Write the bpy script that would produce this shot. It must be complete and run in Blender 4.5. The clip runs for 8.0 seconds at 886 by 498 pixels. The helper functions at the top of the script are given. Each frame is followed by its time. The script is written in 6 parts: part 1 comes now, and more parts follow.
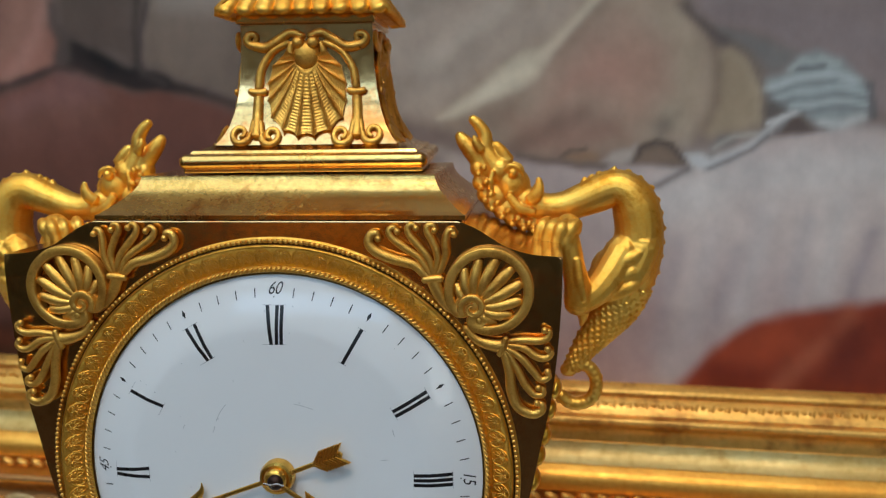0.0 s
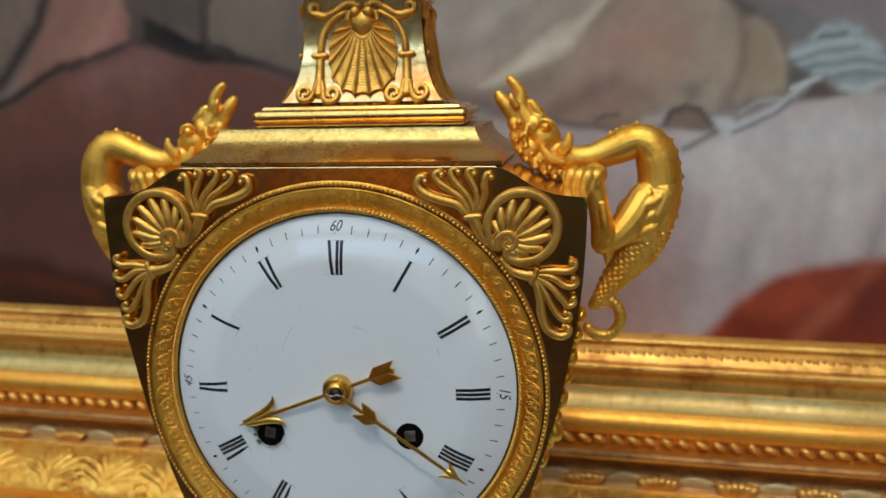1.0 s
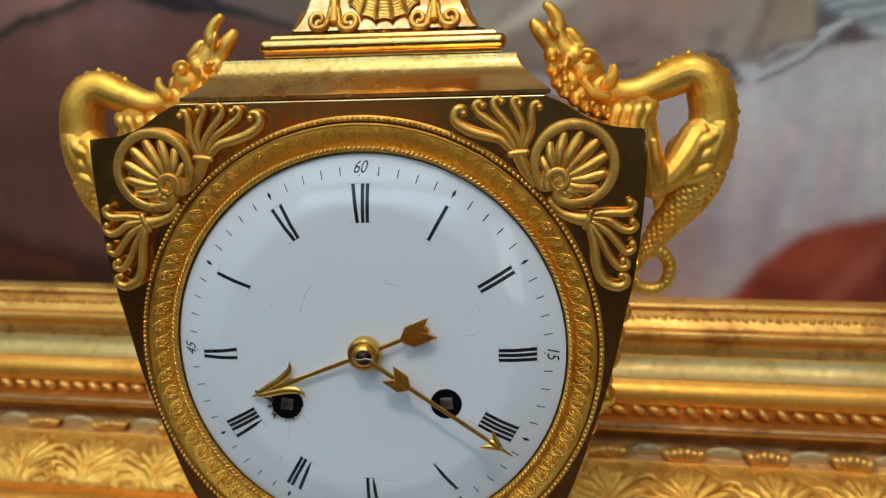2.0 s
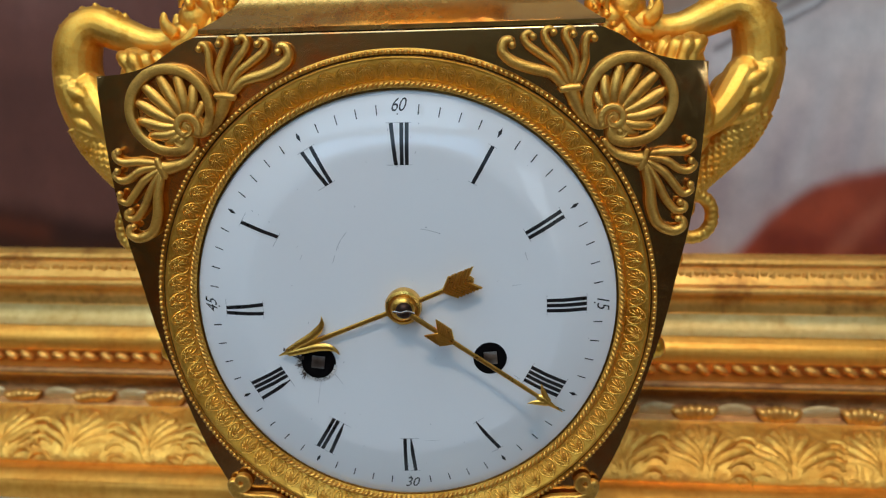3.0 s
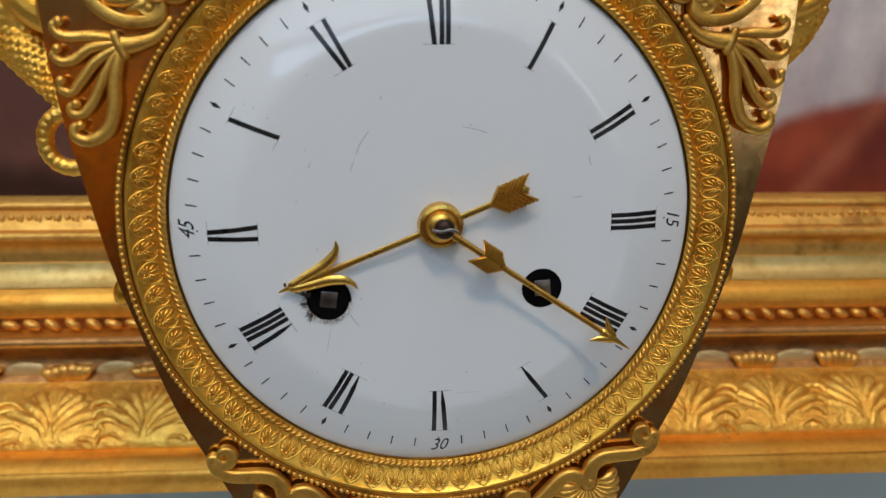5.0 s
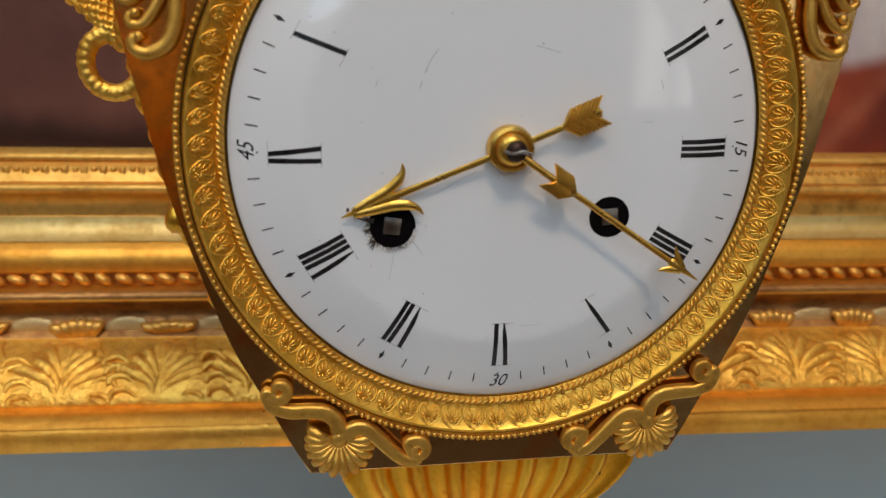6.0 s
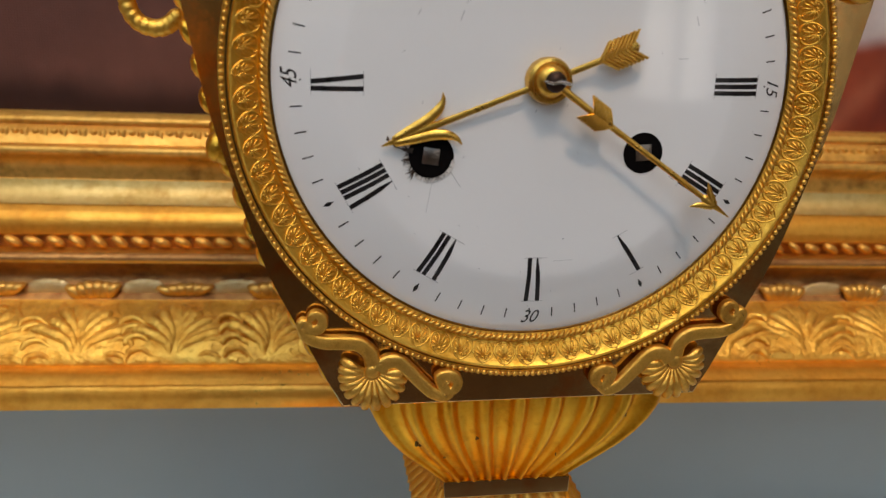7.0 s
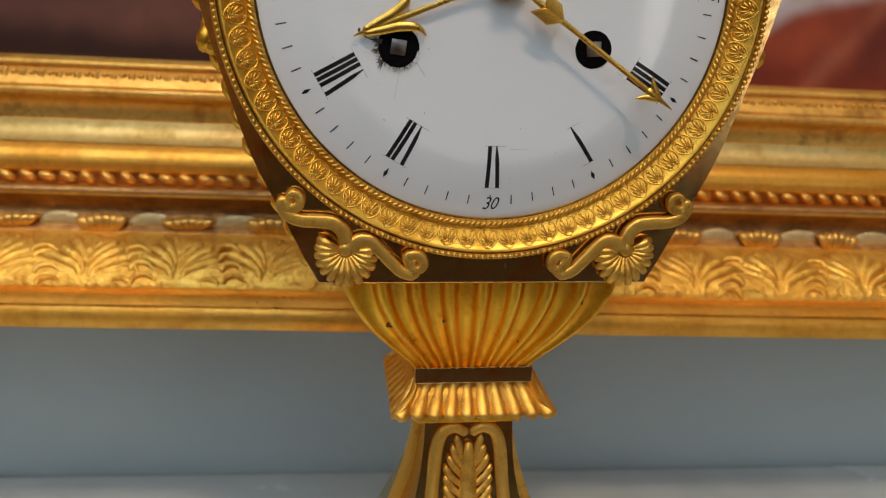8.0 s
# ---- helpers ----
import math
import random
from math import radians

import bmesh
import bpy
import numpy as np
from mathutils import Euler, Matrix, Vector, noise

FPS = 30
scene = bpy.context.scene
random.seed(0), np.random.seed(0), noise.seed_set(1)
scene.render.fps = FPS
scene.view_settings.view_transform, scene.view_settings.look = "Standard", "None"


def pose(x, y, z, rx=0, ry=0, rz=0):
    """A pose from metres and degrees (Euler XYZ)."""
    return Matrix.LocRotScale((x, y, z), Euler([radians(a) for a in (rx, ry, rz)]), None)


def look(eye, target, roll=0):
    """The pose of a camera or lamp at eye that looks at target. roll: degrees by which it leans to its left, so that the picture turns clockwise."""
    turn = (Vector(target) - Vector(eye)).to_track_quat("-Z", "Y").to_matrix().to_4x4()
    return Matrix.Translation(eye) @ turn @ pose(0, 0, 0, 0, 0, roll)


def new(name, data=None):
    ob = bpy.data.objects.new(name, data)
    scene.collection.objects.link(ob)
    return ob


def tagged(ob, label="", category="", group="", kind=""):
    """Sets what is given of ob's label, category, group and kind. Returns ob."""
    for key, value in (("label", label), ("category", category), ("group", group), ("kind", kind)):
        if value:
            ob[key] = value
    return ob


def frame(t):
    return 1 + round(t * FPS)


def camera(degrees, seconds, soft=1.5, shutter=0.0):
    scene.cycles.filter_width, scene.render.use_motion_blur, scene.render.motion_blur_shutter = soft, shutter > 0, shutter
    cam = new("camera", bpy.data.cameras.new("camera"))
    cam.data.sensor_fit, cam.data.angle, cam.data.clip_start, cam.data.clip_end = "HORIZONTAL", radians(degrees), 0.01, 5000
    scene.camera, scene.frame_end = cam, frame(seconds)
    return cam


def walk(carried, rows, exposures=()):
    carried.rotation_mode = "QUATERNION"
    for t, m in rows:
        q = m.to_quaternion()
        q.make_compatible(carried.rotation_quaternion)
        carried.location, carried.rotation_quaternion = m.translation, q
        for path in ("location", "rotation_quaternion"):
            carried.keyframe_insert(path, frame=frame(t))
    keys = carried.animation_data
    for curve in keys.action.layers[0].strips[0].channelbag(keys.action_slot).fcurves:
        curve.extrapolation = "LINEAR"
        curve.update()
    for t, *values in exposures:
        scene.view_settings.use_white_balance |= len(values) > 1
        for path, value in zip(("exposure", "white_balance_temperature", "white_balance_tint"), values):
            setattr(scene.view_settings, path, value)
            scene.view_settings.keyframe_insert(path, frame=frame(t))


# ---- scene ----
cam = camera(55.20, 8.0, 1.2)
cam.data.dof.use_dof, cam.data.dof.focus_distance, cam.data.dof.aperture_fstop = True, 0.189, 21.0
PATH = [
    (0, (0.06157, -0.19161, 1.33758), (0.03486, 0.05366, 1.29723), -0.756),
    (0.5, (0.06362, -0.21298, 1.33523), (0.02627, 0.03061, 1.29320), -1.064),
    (1, (0.06613, -0.22094, 1.33104), (0.02643, 0.02179, 1.28624), -1.120),
    (1.5, (0.05894, -0.21334, 1.32348), (0.02254, 0.02929, 1.27550), -1.278),
    (1.7, (0.05247, -0.20634, 1.32064), (0.01918, 0.03663, 1.27212), -1.360),
    (2.8, (0.02516, -0.19355, 1.30836), (0.00741, 0.05033, 1.25630), -1.737),
    (3, (0.02093, -0.18976, 1.30779), (0.00618, 0.05321, 1.25081), -1.561),
    (3.5, (0.01094, -0.17915, 1.30146), (0.00351, 0.06367, 1.24243), -1.470),
    (4, (0.00150, -0.17359, 1.29895), (0.00677, 0.06879, 1.23792), -1.282),
    (4.2, (-0.00008, -0.17190, 1.29663), (0.00785, 0.07067, 1.23663), -1.225),
    (5.3, (-0.02298, -0.15201, 1.28248), (0.00632, 0.08731, 1.21640), 0.050),
    (5.5, (-0.02715, -0.15419, 1.27982), (0.00214, 0.08484, 1.21268), 0.127),
    (6, (-0.03297, -0.15062, 1.27452), (0.00148, 0.08746, 1.20649), 0.600),
    (6.5, (-0.03646, -0.14765, 1.26689), (0.00063, 0.09005, 1.19889), 1.107),
    (7, (-0.04168, -0.15528, 1.26136), (-0.00498, 0.08306, 1.19544), 1.523),
    (7.5, (-0.03022, -0.16055, 1.24971), (0.00345, 0.07873, 1.18559), 1.778),
    (8, (-0.03352, -0.17846, 1.24134), (-0.00195, 0.06118, 1.17750), 1.971),
]
# the picture turns warmer as the camera comes close
WHITE = [(0, -0.02, 6400, 10.5), (1.7, 0.0, 6420, 10), (3.0, 0.0, 6180, 11.5), (4.2, 0.0, 6250, 13), (5.4, 0.05, 7100, 17), (6.4, 0.03, 7450, 21), (7.2, 0.03, 7700, 22), (8.0, 0.05, 7450, 19)]
walk(cam, [(t, look(eye, target, roll)) for t, eye, target, roll in PATH], WHITE)
scene.view_settings.exposure = 0.0

# ---- sizes (metres, from the middle of the dial) ----
ZC = 1.25                      # height of the dial's middle
SHELF_Z = 1.038                # top of the marble shelf
CLOCK_BASE = Vector((0.0, 0.030, SHELF_Z))
DIAL = Vector((0.0, 0.0, ZC))

# ---- world and lights ----
world = bpy.data.worlds.new("sky")
scene.world = world
world.use_nodes = True
wn = world.node_tree.nodes
sky = wn.new("ShaderNodeTexSky")
sky.sky_type, sky.sun_disc, sky.sun_elevation, sky.sun_rotation = "NISHITA", False, radians(38), radians(200)
world.node_tree.links.new(sky.outputs[0], wn["Background"].inputs[0])
wn["Background"].inputs[1].default_value = 0.1


def area_lamp(name, place, target, width, height, watts, colour):
    data = bpy.data.lights.new(name, "AREA")
    data.shape, data.size, data.size_y, data.energy, data.color = "RECTANGLE", width, height, watts, colour
    ob = new(name, data)
    ob.matrix_world = look(place, target)
    return ob


# skylight over the wall, and the two tall windows far behind the viewer
area_lamp("skylight_lamp", (-1.0, -2.50, 3.86), (-1.0, -2.50, 0.0), 3.8, 4.7, 124, (0.60, 0.82, 1.0))
# warm picture lamp under the ceiling, steeply above the clock
area_lamp("ceiling_spot_lamp", (0.15, -1.60, 3.72), (0.0, 0.0, 1.25), 0.22, 0.22, 22, (1.0, 0.80, 0.57))
area_lamp("window_lamp", (2.55, -5.14, 1.85), (2.55, 0.0, 1.85), 0.74, 2.2, 11, (0.85, 0.95, 1.0))
area_lamp("wide_window_lamp", (-0.75, -5.16, 3.28), (-0.75, 0.0, 3.28), 4.2, 0.84, 26, (0.30, 0.64, 1.0))


# ---- materials ----
def material(name):
    m = bpy.data.materials.new(name)
    m.use_nodes = True
    return m, m.node_tree.nodes, m.node_tree.links, m.node_tree.nodes["Principled BSDF"]


def noise_node(nodes, links, scale, detail=4.0, rough=0.55, stretch=None):
    tc = nodes.new("ShaderNodeTexCoord")
    n = nodes.new("ShaderNodeTexNoise")
    n.inputs["Scale"].default_value, n.inputs["Detail"].default_value, n.inputs["Roughness"].default_value = scale, detail, rough
    if stretch:
        mp = nodes.new("ShaderNodeMapping")
        mp.inputs["Scale"].default_value = stretch
        links.new(tc.outputs["Object"], mp.inputs["Vector"])
        links.new(mp.outputs[0], n.inputs["Vector"])
    else:
        links.new(tc.outputs["Object"], n.inputs["Vector"])
    return n.outputs["Fac"]


def ramp(nodes, links, fac, stops):
    r = nodes.new("ShaderNodeValToRGB")
    while len(r.color_ramp.elements) < len(stops):
        r.color_ramp.elements.new(0.5)
    for e, (p, c) in zip(r.color_ramp.elements, stops):
        e.position, e.color = p, (*c, 1)
    links.new(fac, r.inputs[0])
    return r.outputs[0]


def mapped(nodes, links, fac, lo, hi, a=0.3, b=0.7):
    r = nodes.new("ShaderNodeMapRange")
    for key, v in (("From Min", a), ("From Max", b), ("To Min", lo), ("To Max", hi)):
        r.inputs[key].default_value = v
    links.new(fac, r.inputs["Value"])
    return r.outputs[0]


def bump(nodes, links, height, strength, distance, normal=None):
    b = nodes.new("ShaderNodeBump")
    b.inputs["Strength"].default_value, b.inputs["Distance"].default_value = strength, distance
    links.new(height, b.inputs["Height"])
    if normal:
        links.new(normal, b.inputs["Normal"])
    return b.outputs[0]


def gilt(name, light, dark, rough=(0.22, 0.42), large=60.0, fine=900.0, relief=0.25, depth=0.0003, stain=None, grain=3200.0, metal=1.0):
    """Gilded metal: worn tone at several scales, uneven gloss, fine cast grain."""
    m, nodes, links, p = material(name)
    p.inputs["Metallic"].default_value = metal
    big, small, tiny = noise_node(nodes, links, large, 5, 0.6), noise_node(nodes, links, fine, 4, 0.6), noise_node(nodes, links, grain, 2)
    mix = nodes.new("ShaderNodeMix")
    mix.data_type = "RGBA"
    links.new(ramp(nodes, links, big, [(0.34, dark), (0.60, light)]), mix.inputs[6])
    links.new(ramp(nodes, links, small, [(0.32, dark), (0.56, light)]), mix.inputs[7])
    mix.inputs[0].default_value = 0.42
    colour = mix.outputs[2]
    if stain:
        over = nodes.new("ShaderNodeMix")
        over.data_type = "RGBA"
        links.new(mapped(nodes, links, noise_node(nodes, links, large * 1.7, 7, 0.7), 0.0, 0.85, 0.52, 0.66), over.inputs[0])
        links.new(colour, over.inputs[6])
        over.inputs[7].default_value = (*stain, 1)
        colour = over.outputs[2]
    links.new(colour, p.inputs["Base Color"])
    add = nodes.new("ShaderNodeMath")
    links.new(mapped(nodes, links, big, rough[1], rough[0]), add.inputs[0])
    links.new(mapped(nodes, links, small, 0.08, -0.05), add.inputs[1])
    links.new(add.outputs[0], p.inputs["Roughness"])
    links.new(bump(nodes, links, tiny, relief * 0.8, depth * 0.4, bump(nodes, links, small, relief, depth)), p.inputs["Normal"])
    return m


GILT = gilt("matt_gilding", (1.0, 0.55, 0.075), (0.84, 0.37, 0.025), (0.26, 0.44), stain=(0.66, 0.23, 0.015))
GILT_PALE = gilt("pale_gilding", (0.94, 0.52, 0.11), (0.72, 0.36, 0.055), (0.36, 0.54), fine=2200.0, relief=0.5, depth=0.0002, stain=(0.52, 0.22, 0.035))
GILT_BEZEL = gilt("bezel_gilding", (1.0, 0.59, 0.11), (0.86, 0.44, 0.05), (0.34, 0.50), fine=1400.0, relief=0.25, stain=(0.66, 0.30, 0.03))
GILT_BRIGHT = gilt("burnished_gilding", (0.88, 0.53, 0.16), (0.64, 0.33, 0.07), (0.12, 0.30), 40.0, 700.0, 0.16, 0.0002, stain=(0.46, 0.15, 0.025))
GILT_DRAGON = gilt("dragon_gilding", (1.0, 0.58, 0.11), (1.0, 0.49, 0.055), (0.40, 0.56), 90.0, 1300.0, 0.35, 0.0003, stain=(0.80, 0.32, 0.025))
# the orange stain paints in warm reflections along with copper tarnish
PLATE = gilt("plate_tarnish_and_reflection", (0.82, 0.53, 0.22), (0.50, 0.28, 0.09), (0.08, 0.22), 45.0, 500.0, 0.08, 0.0002, stain=(0.80, 0.27, 0.06))
# dark tone for shade painted into bezel grooves, and for the cup's corroded spots
GROOVE_SHADE_SPOT = gilt("groove_shade_and_spots", (0.20, 0.11, 0.03), (0.10, 0.05, 0.015), (0.35, 0.5))
LEAF = gilt("frame_gold_leaf", (1.0, 0.48, 0.075), (0.78, 0.30, 0.028), (0.28, 0.46), 30.0, 420.0, 0.30, 0.0005, stain=(0.72, 0.29, 0.035), grain=1500.0, metal=0.72)
LEAF_WORN = gilt("frame_gold_leaf_worn", (1.0, 0.56, 0.10), (0.80, 0.35, 0.04), (0.32, 0.50), 60.0, 240.0, 0.6, 0.0018, stain=(0.60, 0.23, 0.03), grain=900.0, metal=0.72)
LEAF_DARK = gilt("frame_rubbed_gilding", (0.95, 0.52, 0.12), (0.68, 0.32, 0.05), (0.34, 0.50), 34.0, 420.0, 0.4, 0.0005, stain=(0.42, 0.15, 0.025), grain=1500.0, metal=0.72)
LEAF_PALE = gilt("frame_pale_gilding", (0.76, 0.55, 0.22), (0.60, 0.40, 0.125), (0.43, 0.60), 40.0, 300.0, 0.4, 0.0006, stain=(0.54, 0.31, 0.085), grain=1500.0)
# brown tone that paints shade into the frame's hollows
LEAF_SHADE = gilt("frame_recess_shade", (0.56, 0.27, 0.09), (0.30, 0.12, 0.045), (0.45, 0.6), 60.0, 300.0, 0.5, 0.001, grain=900.0)
GILT_CUP = gilt("cup_gilding", (1.0, 0.52, 0.055), (0.92, 0.39, 0.025), (0.30, 0.46), 70.0, 900.0, 0.22, 0.0003, stain=(0.72, 0.27, 0.015))
LEAF_BAY = gilt("frame_bay_gilding", (0.82, 0.65, 0.36), (0.66, 0.48, 0.22), (0.50, 0.66), 40.0, 300.0, 0.4, 0.0006, grain=1500.0)
HAND_GILT = gilt("hand_gilding", (0.92, 0.54, 0.11), (0.64, 0.32, 0.05), (0.24, 0.38), 300.0, 2500.0, 0.15, 0.0001)


def plain(name, colour, rough=0.5, metal=0.0, vary=0.12, large=30.0, fine=300.0, relief=0.1, depth=0.0005, spec=0.5):
    m, nodes, links, p = material(name)
    p.inputs["Metallic"].default_value, p.inputs["Roughness"].default_value = metal, rough
    p.inputs["Specular IOR Level"].default_value = spec
    big, small = noise_node(nodes, links, large, 5), noise_node(nodes, links, fine, 3)
    a = tuple(c * (1 - vary) for c in colour)
    b = tuple(min(1, c * (1 + vary)) for c in colour)
    links.new(ramp(nodes, links, big, [(0.3, a), (0.7, b)]), p.inputs["Base Color"])
    links.new(mapped(nodes, links, big, rough * 0.85, min(1, rough * 1.15)), p.inputs["Roughness"])
    links.new(bump(nodes, links, small, relief, depth), p.inputs["Normal"])
    return m


ENAMEL = plain("white_enamel", (0.80, 0.80, 0.80), 0.06, vary=0.012, large=25, fine=400, relief=0.02, depth=0.0002)
BARE = plain("rusty_bare_copper", (0.055, 0.032, 0.018), 0.6, vary=0.6, large=700, fine=3000, relief=0.4, depth=0.0002)
CHIP = plain("broken_enamel", (0.66, 0.63, 0.60), 0.35, vary=0.25, large=900, fine=2500, relief=0.4, depth=0.0003)
INK = plain("black_enamel", (0.010, 0.009, 0.010), 0.3, vary=0.3, large=400, fine=2000)
HAIRLINE = plain("grey_hairline", (0.30, 0.30, 0.32), 0.4, vary=0.3, large=600)
# near-black colour stands for the shade inside the winding holes
HOLE_SHADE = plain("black_hole_shade", (0.004, 0.003, 0.003), 0.8, spec=0.05)
STEEL = plain("dark_steel", (0.30, 0.26, 0.23), 0.35, metal=1.0, vary=0.35, large=500, fine=2000)
DARK_STEEL = plain("blackened_steel", (0.055, 0.032, 0.024), 0.5, metal=1.0, vary=0.35, large=500, fine=2000)
PIN_STEEL = plain("bright_steel", (0.62, 0.58, 0.54), 0.25, metal=1.0, vary=0.2, large=500, fine=2000)
WALL = plain("grey_wall_paint", (0.47, 0.54, 0.54), 0.55, vary=0.06, large=6, fine=500, relief=0.15, depth=0.0004)
ROOM_WALL = plain("warm_room_wall", (0.32, 0.235, 0.15), 0.7, vary=0.1, large=3)
CEILING = plain("ceiling_paint", (0.72, 0.71, 0.68), 0.8, vary=0.04, large=2)
DADO = plain("dark_panelling", (0.15, 0.112, 0.062), 0.5, vary=0.2, large=4)
FLOOR = plain("oak_floor", (0.075, 0.033, 0.014), 0.4, vary=0.25, large=4, fine=60)
MARBLE = plain("pale_marble", (0.54, 0.61, 0.63), 0.25, vary=0.12, large=14, fine=90, relief=0.02)


# ---- mesh helpers ----
def mesh_of(name, bm, mat, smooth=35):
    me = bpy.data.meshes.new(name)
    bmesh.ops.recalc_face_normals(bm, faces=bm.faces)
    bm.to_mesh(me)
    bm.free()
    me.materials.append(mat)
    for f in me.polygons:
        f.use_smooth = True
    me.set_sharp_from_angle(angle=radians(smooth))
    return me


def even_shading(ob):
    """Keeps large bevelled faces flat in their shading."""
    ob.modifiers.new("even", "WEIGHTED_NORMAL").keep_sharp = True
    return ob


def part(name, bm, mat, parent, label="", smooth=35, even=False):
    """Links a bmesh as one mesh object under a thing or under a part."""
    ob = new(name, mesh_of(name, bm, mat, smooth))
    ob.parent = parent
    if even:
        even_shading(ob)
    if parent.name == "mantel_clock":
        ob.location = DIAL - CLOCK_BASE
    return tagged(ob, label)


def thing(name, place, label, category, kind="", group=""):
    ob = new(name)
    ob.empty_display_size = 0.02
    ob.location = place
    return tagged(ob, label, category, group, kind)


def spline(pts, n=6):
    """A smooth line through points (Catmull-Rom)."""
    pts = [Vector(p) for p in pts]
    ext = [2 * pts[0] - pts[1]] + pts + [2 * pts[-1] - pts[-2]]
    out = []
    for i in range(1, len(ext) - 2):
        a, b, c, d = ext[i - 1 : i + 3]
        for k in range(n):
            t = k / n
            out.append(0.5 * (2 * b + (c - a) * t + (2 * a - 5 * b + 4 * c - d) * t * t + (3 * b - a - 3 * c + d) * t**3))
    return out + [pts[-1]]


def lerp_list(values, n):
    return [float(v) for v in np.interp(np.linspace(0, 1, n), np.linspace(0, 1, len(values)), values)]


def sweep(bm, pts, radii, seg=8, high=1.0, out=None):
    """A tube along pts with given radii; high: its thickness along out, against its width."""
    n = len(pts)
    radii = lerp_list(radii, n)
    out = Vector(out) if out else None
    rings, side = [], None
    for i, p in enumerate(pts):
        d = (pts[min(i + 1, n - 1)] - pts[max(i - 1, 0)]).normalized()
        if out:
            s = d.cross(out)
            s = s.normalized() if s.length > 1e-6 else side
            o = s.cross(d).normalized()
        else:
            ref = side if side else (Vector((0, 1, 0)) if abs(d.y) < 0.9 else Vector((1, 0, 0))).cross(d)
            s = (ref - d * ref.dot(d)).normalized()
            o = s.cross(d).normalized()
        side = s
        rings.append([bm.verts.new(p + radii[i] * (math.cos(2 * math.pi * k / seg) * s + high * math.sin(2 * math.pi * k / seg) * o)) for k in range(seg)])
    for a, b in zip(rings, rings[1:]):
        for k in range(seg):
            bm.faces.new((a[k], a[(k + 1) % seg], b[(k + 1) % seg], b[k]))
    for ring, p, d in ((rings[0], pts[0], pts[0] - pts[1]), (rings[-1], pts[-1], pts[-1] - pts[-2])):
        tip = bm.verts.new(p + d.normalized() * (ring[0].co - p).length * 0.6)
        for k in range(seg):
            bm.faces.new((ring[k], ring[(k + 1) % seg], tip))


def ribbon(bm, pts, widths, high):
    """A flat bevelled band in the plane of the dial along pts; high: its thickness towards the viewer."""
    n = len(pts)
    widths = lerp_list(widths, n)
    rings = []
    for i, p in enumerate(pts):
        d = (pts[min(i + 1, n - 1)] - pts[max(i - 1, 0)]).normalized()
        s = d.cross(Vector((0, -1, 0))).normalized()
        w = widths[i]
        rings.append([bm.verts.new(p + s * a * w + Vector((0, -b * high, 0))) for a, b in ((-1, -0.3), (-1, 0.5), (-0.86, 0.86), (-0.62, 1.0), (0, 0.90), (0.62, 1.0), (0.86, 0.86), (1, 0.5), (1, -0.3))])
    for a, b in zip(rings, rings[1:]):
        for k in range(9):
            bm.faces.new((a[k], a[(k + 1) % 9], b[(k + 1) % 9], b[k]))
    bm.faces.new(rings[0])
    bm.faces.new(rings[-1])


def flat_line(pts, y):
    return [Vector((x, y, z)) for x, z in pts]


def curl(cx, cz, r0, r1, a0, turns, n=14):
    """Points of a flat spiral; angles in degrees."""
    return [(cx + (r0 + (r1 - r0) * i / n) * math.cos(radians(a0 + 360 * turns * i / n)), cz + (r0 + (r1 - r0) * i / n) * math.sin(radians(a0 + 360 * turns * i / n))) for i in range(n + 1)]


def ball(bm, c, r, scale=(1, 1, 1), sub=1, turn=None):
    m = Matrix.Translation(c) @ (turn or Matrix.Identity(4)) @ Matrix.Diagonal((*scale, 1))
    bmesh.ops.create_icosphere(bm, subdivisions=sub, radius=r, matrix=m)


def box(bm, x0, x1, y0, y1, z0, z1, bevel=0.0, seg=2):
    r = bmesh.ops.create_cube(bm, size=1, matrix=Matrix.Translation(((x0 + x1) / 2, (y0 + y1) / 2, (z0 + z1) / 2)) @ Matrix.Diagonal((x1 - x0, y1 - y0, z1 - z0, 1)))
    if bevel:
        edges = list({e for v in r["verts"] for e in v.link_edges})
        bmesh.ops.bevel(bm, geom=edges, offset=bevel, segments=seg, affect="EDGES", profile=0.5)


def ring_lathe(bm, profile, n, close=False):
    """Turns (radius, y) round the dial's axis."""
    rings = [[bm.verts.new((r * math.sin(2 * math.pi * k / n), y, r * math.cos(2 * math.pi * k / n))) for k in range(n)] for r, y in profile]
    pairs = list(zip(rings, rings[1:])) + ([(rings[-1], rings[0])] if close else [])
    for a, b in pairs:
        for k in range(n):
            bm.faces.new((a[k], a[(k + 1) % n], b[(k + 1) % n], b[k]))
    return rings


def frustum(bm, levels, cx=0.0, cy=0.0, cap=True):
    """A rectangular body: levels of (z, half width, half depth)."""
    rings = [[bm.verts.new((cx + sx * w, cy + sy * d, z)) for sx, sy in ((-1, -1), (1, -1), (1, 1), (-1, 1))] for z, w, d in levels]
    for a, b in zip(rings, rings[1:]):
        for k in range(4):
            bm.faces.new((a[k], a[(k + 1) % 4], b[(k + 1) % 4], b[k]))
    if cap:
        bm.faces.new(rings[0])
        bm.faces.new(rings[-1])


# ---- the room ----
def room_box(name, mat, x0, x1, y0, y1, z0, z1, label, category):
    bm = bmesh.new()
    box(bm, x0, x1, y0, y1, z0, z1)
    return tagged(new(name, mesh_of(name, bm, mat)), label, category, kind="structure")


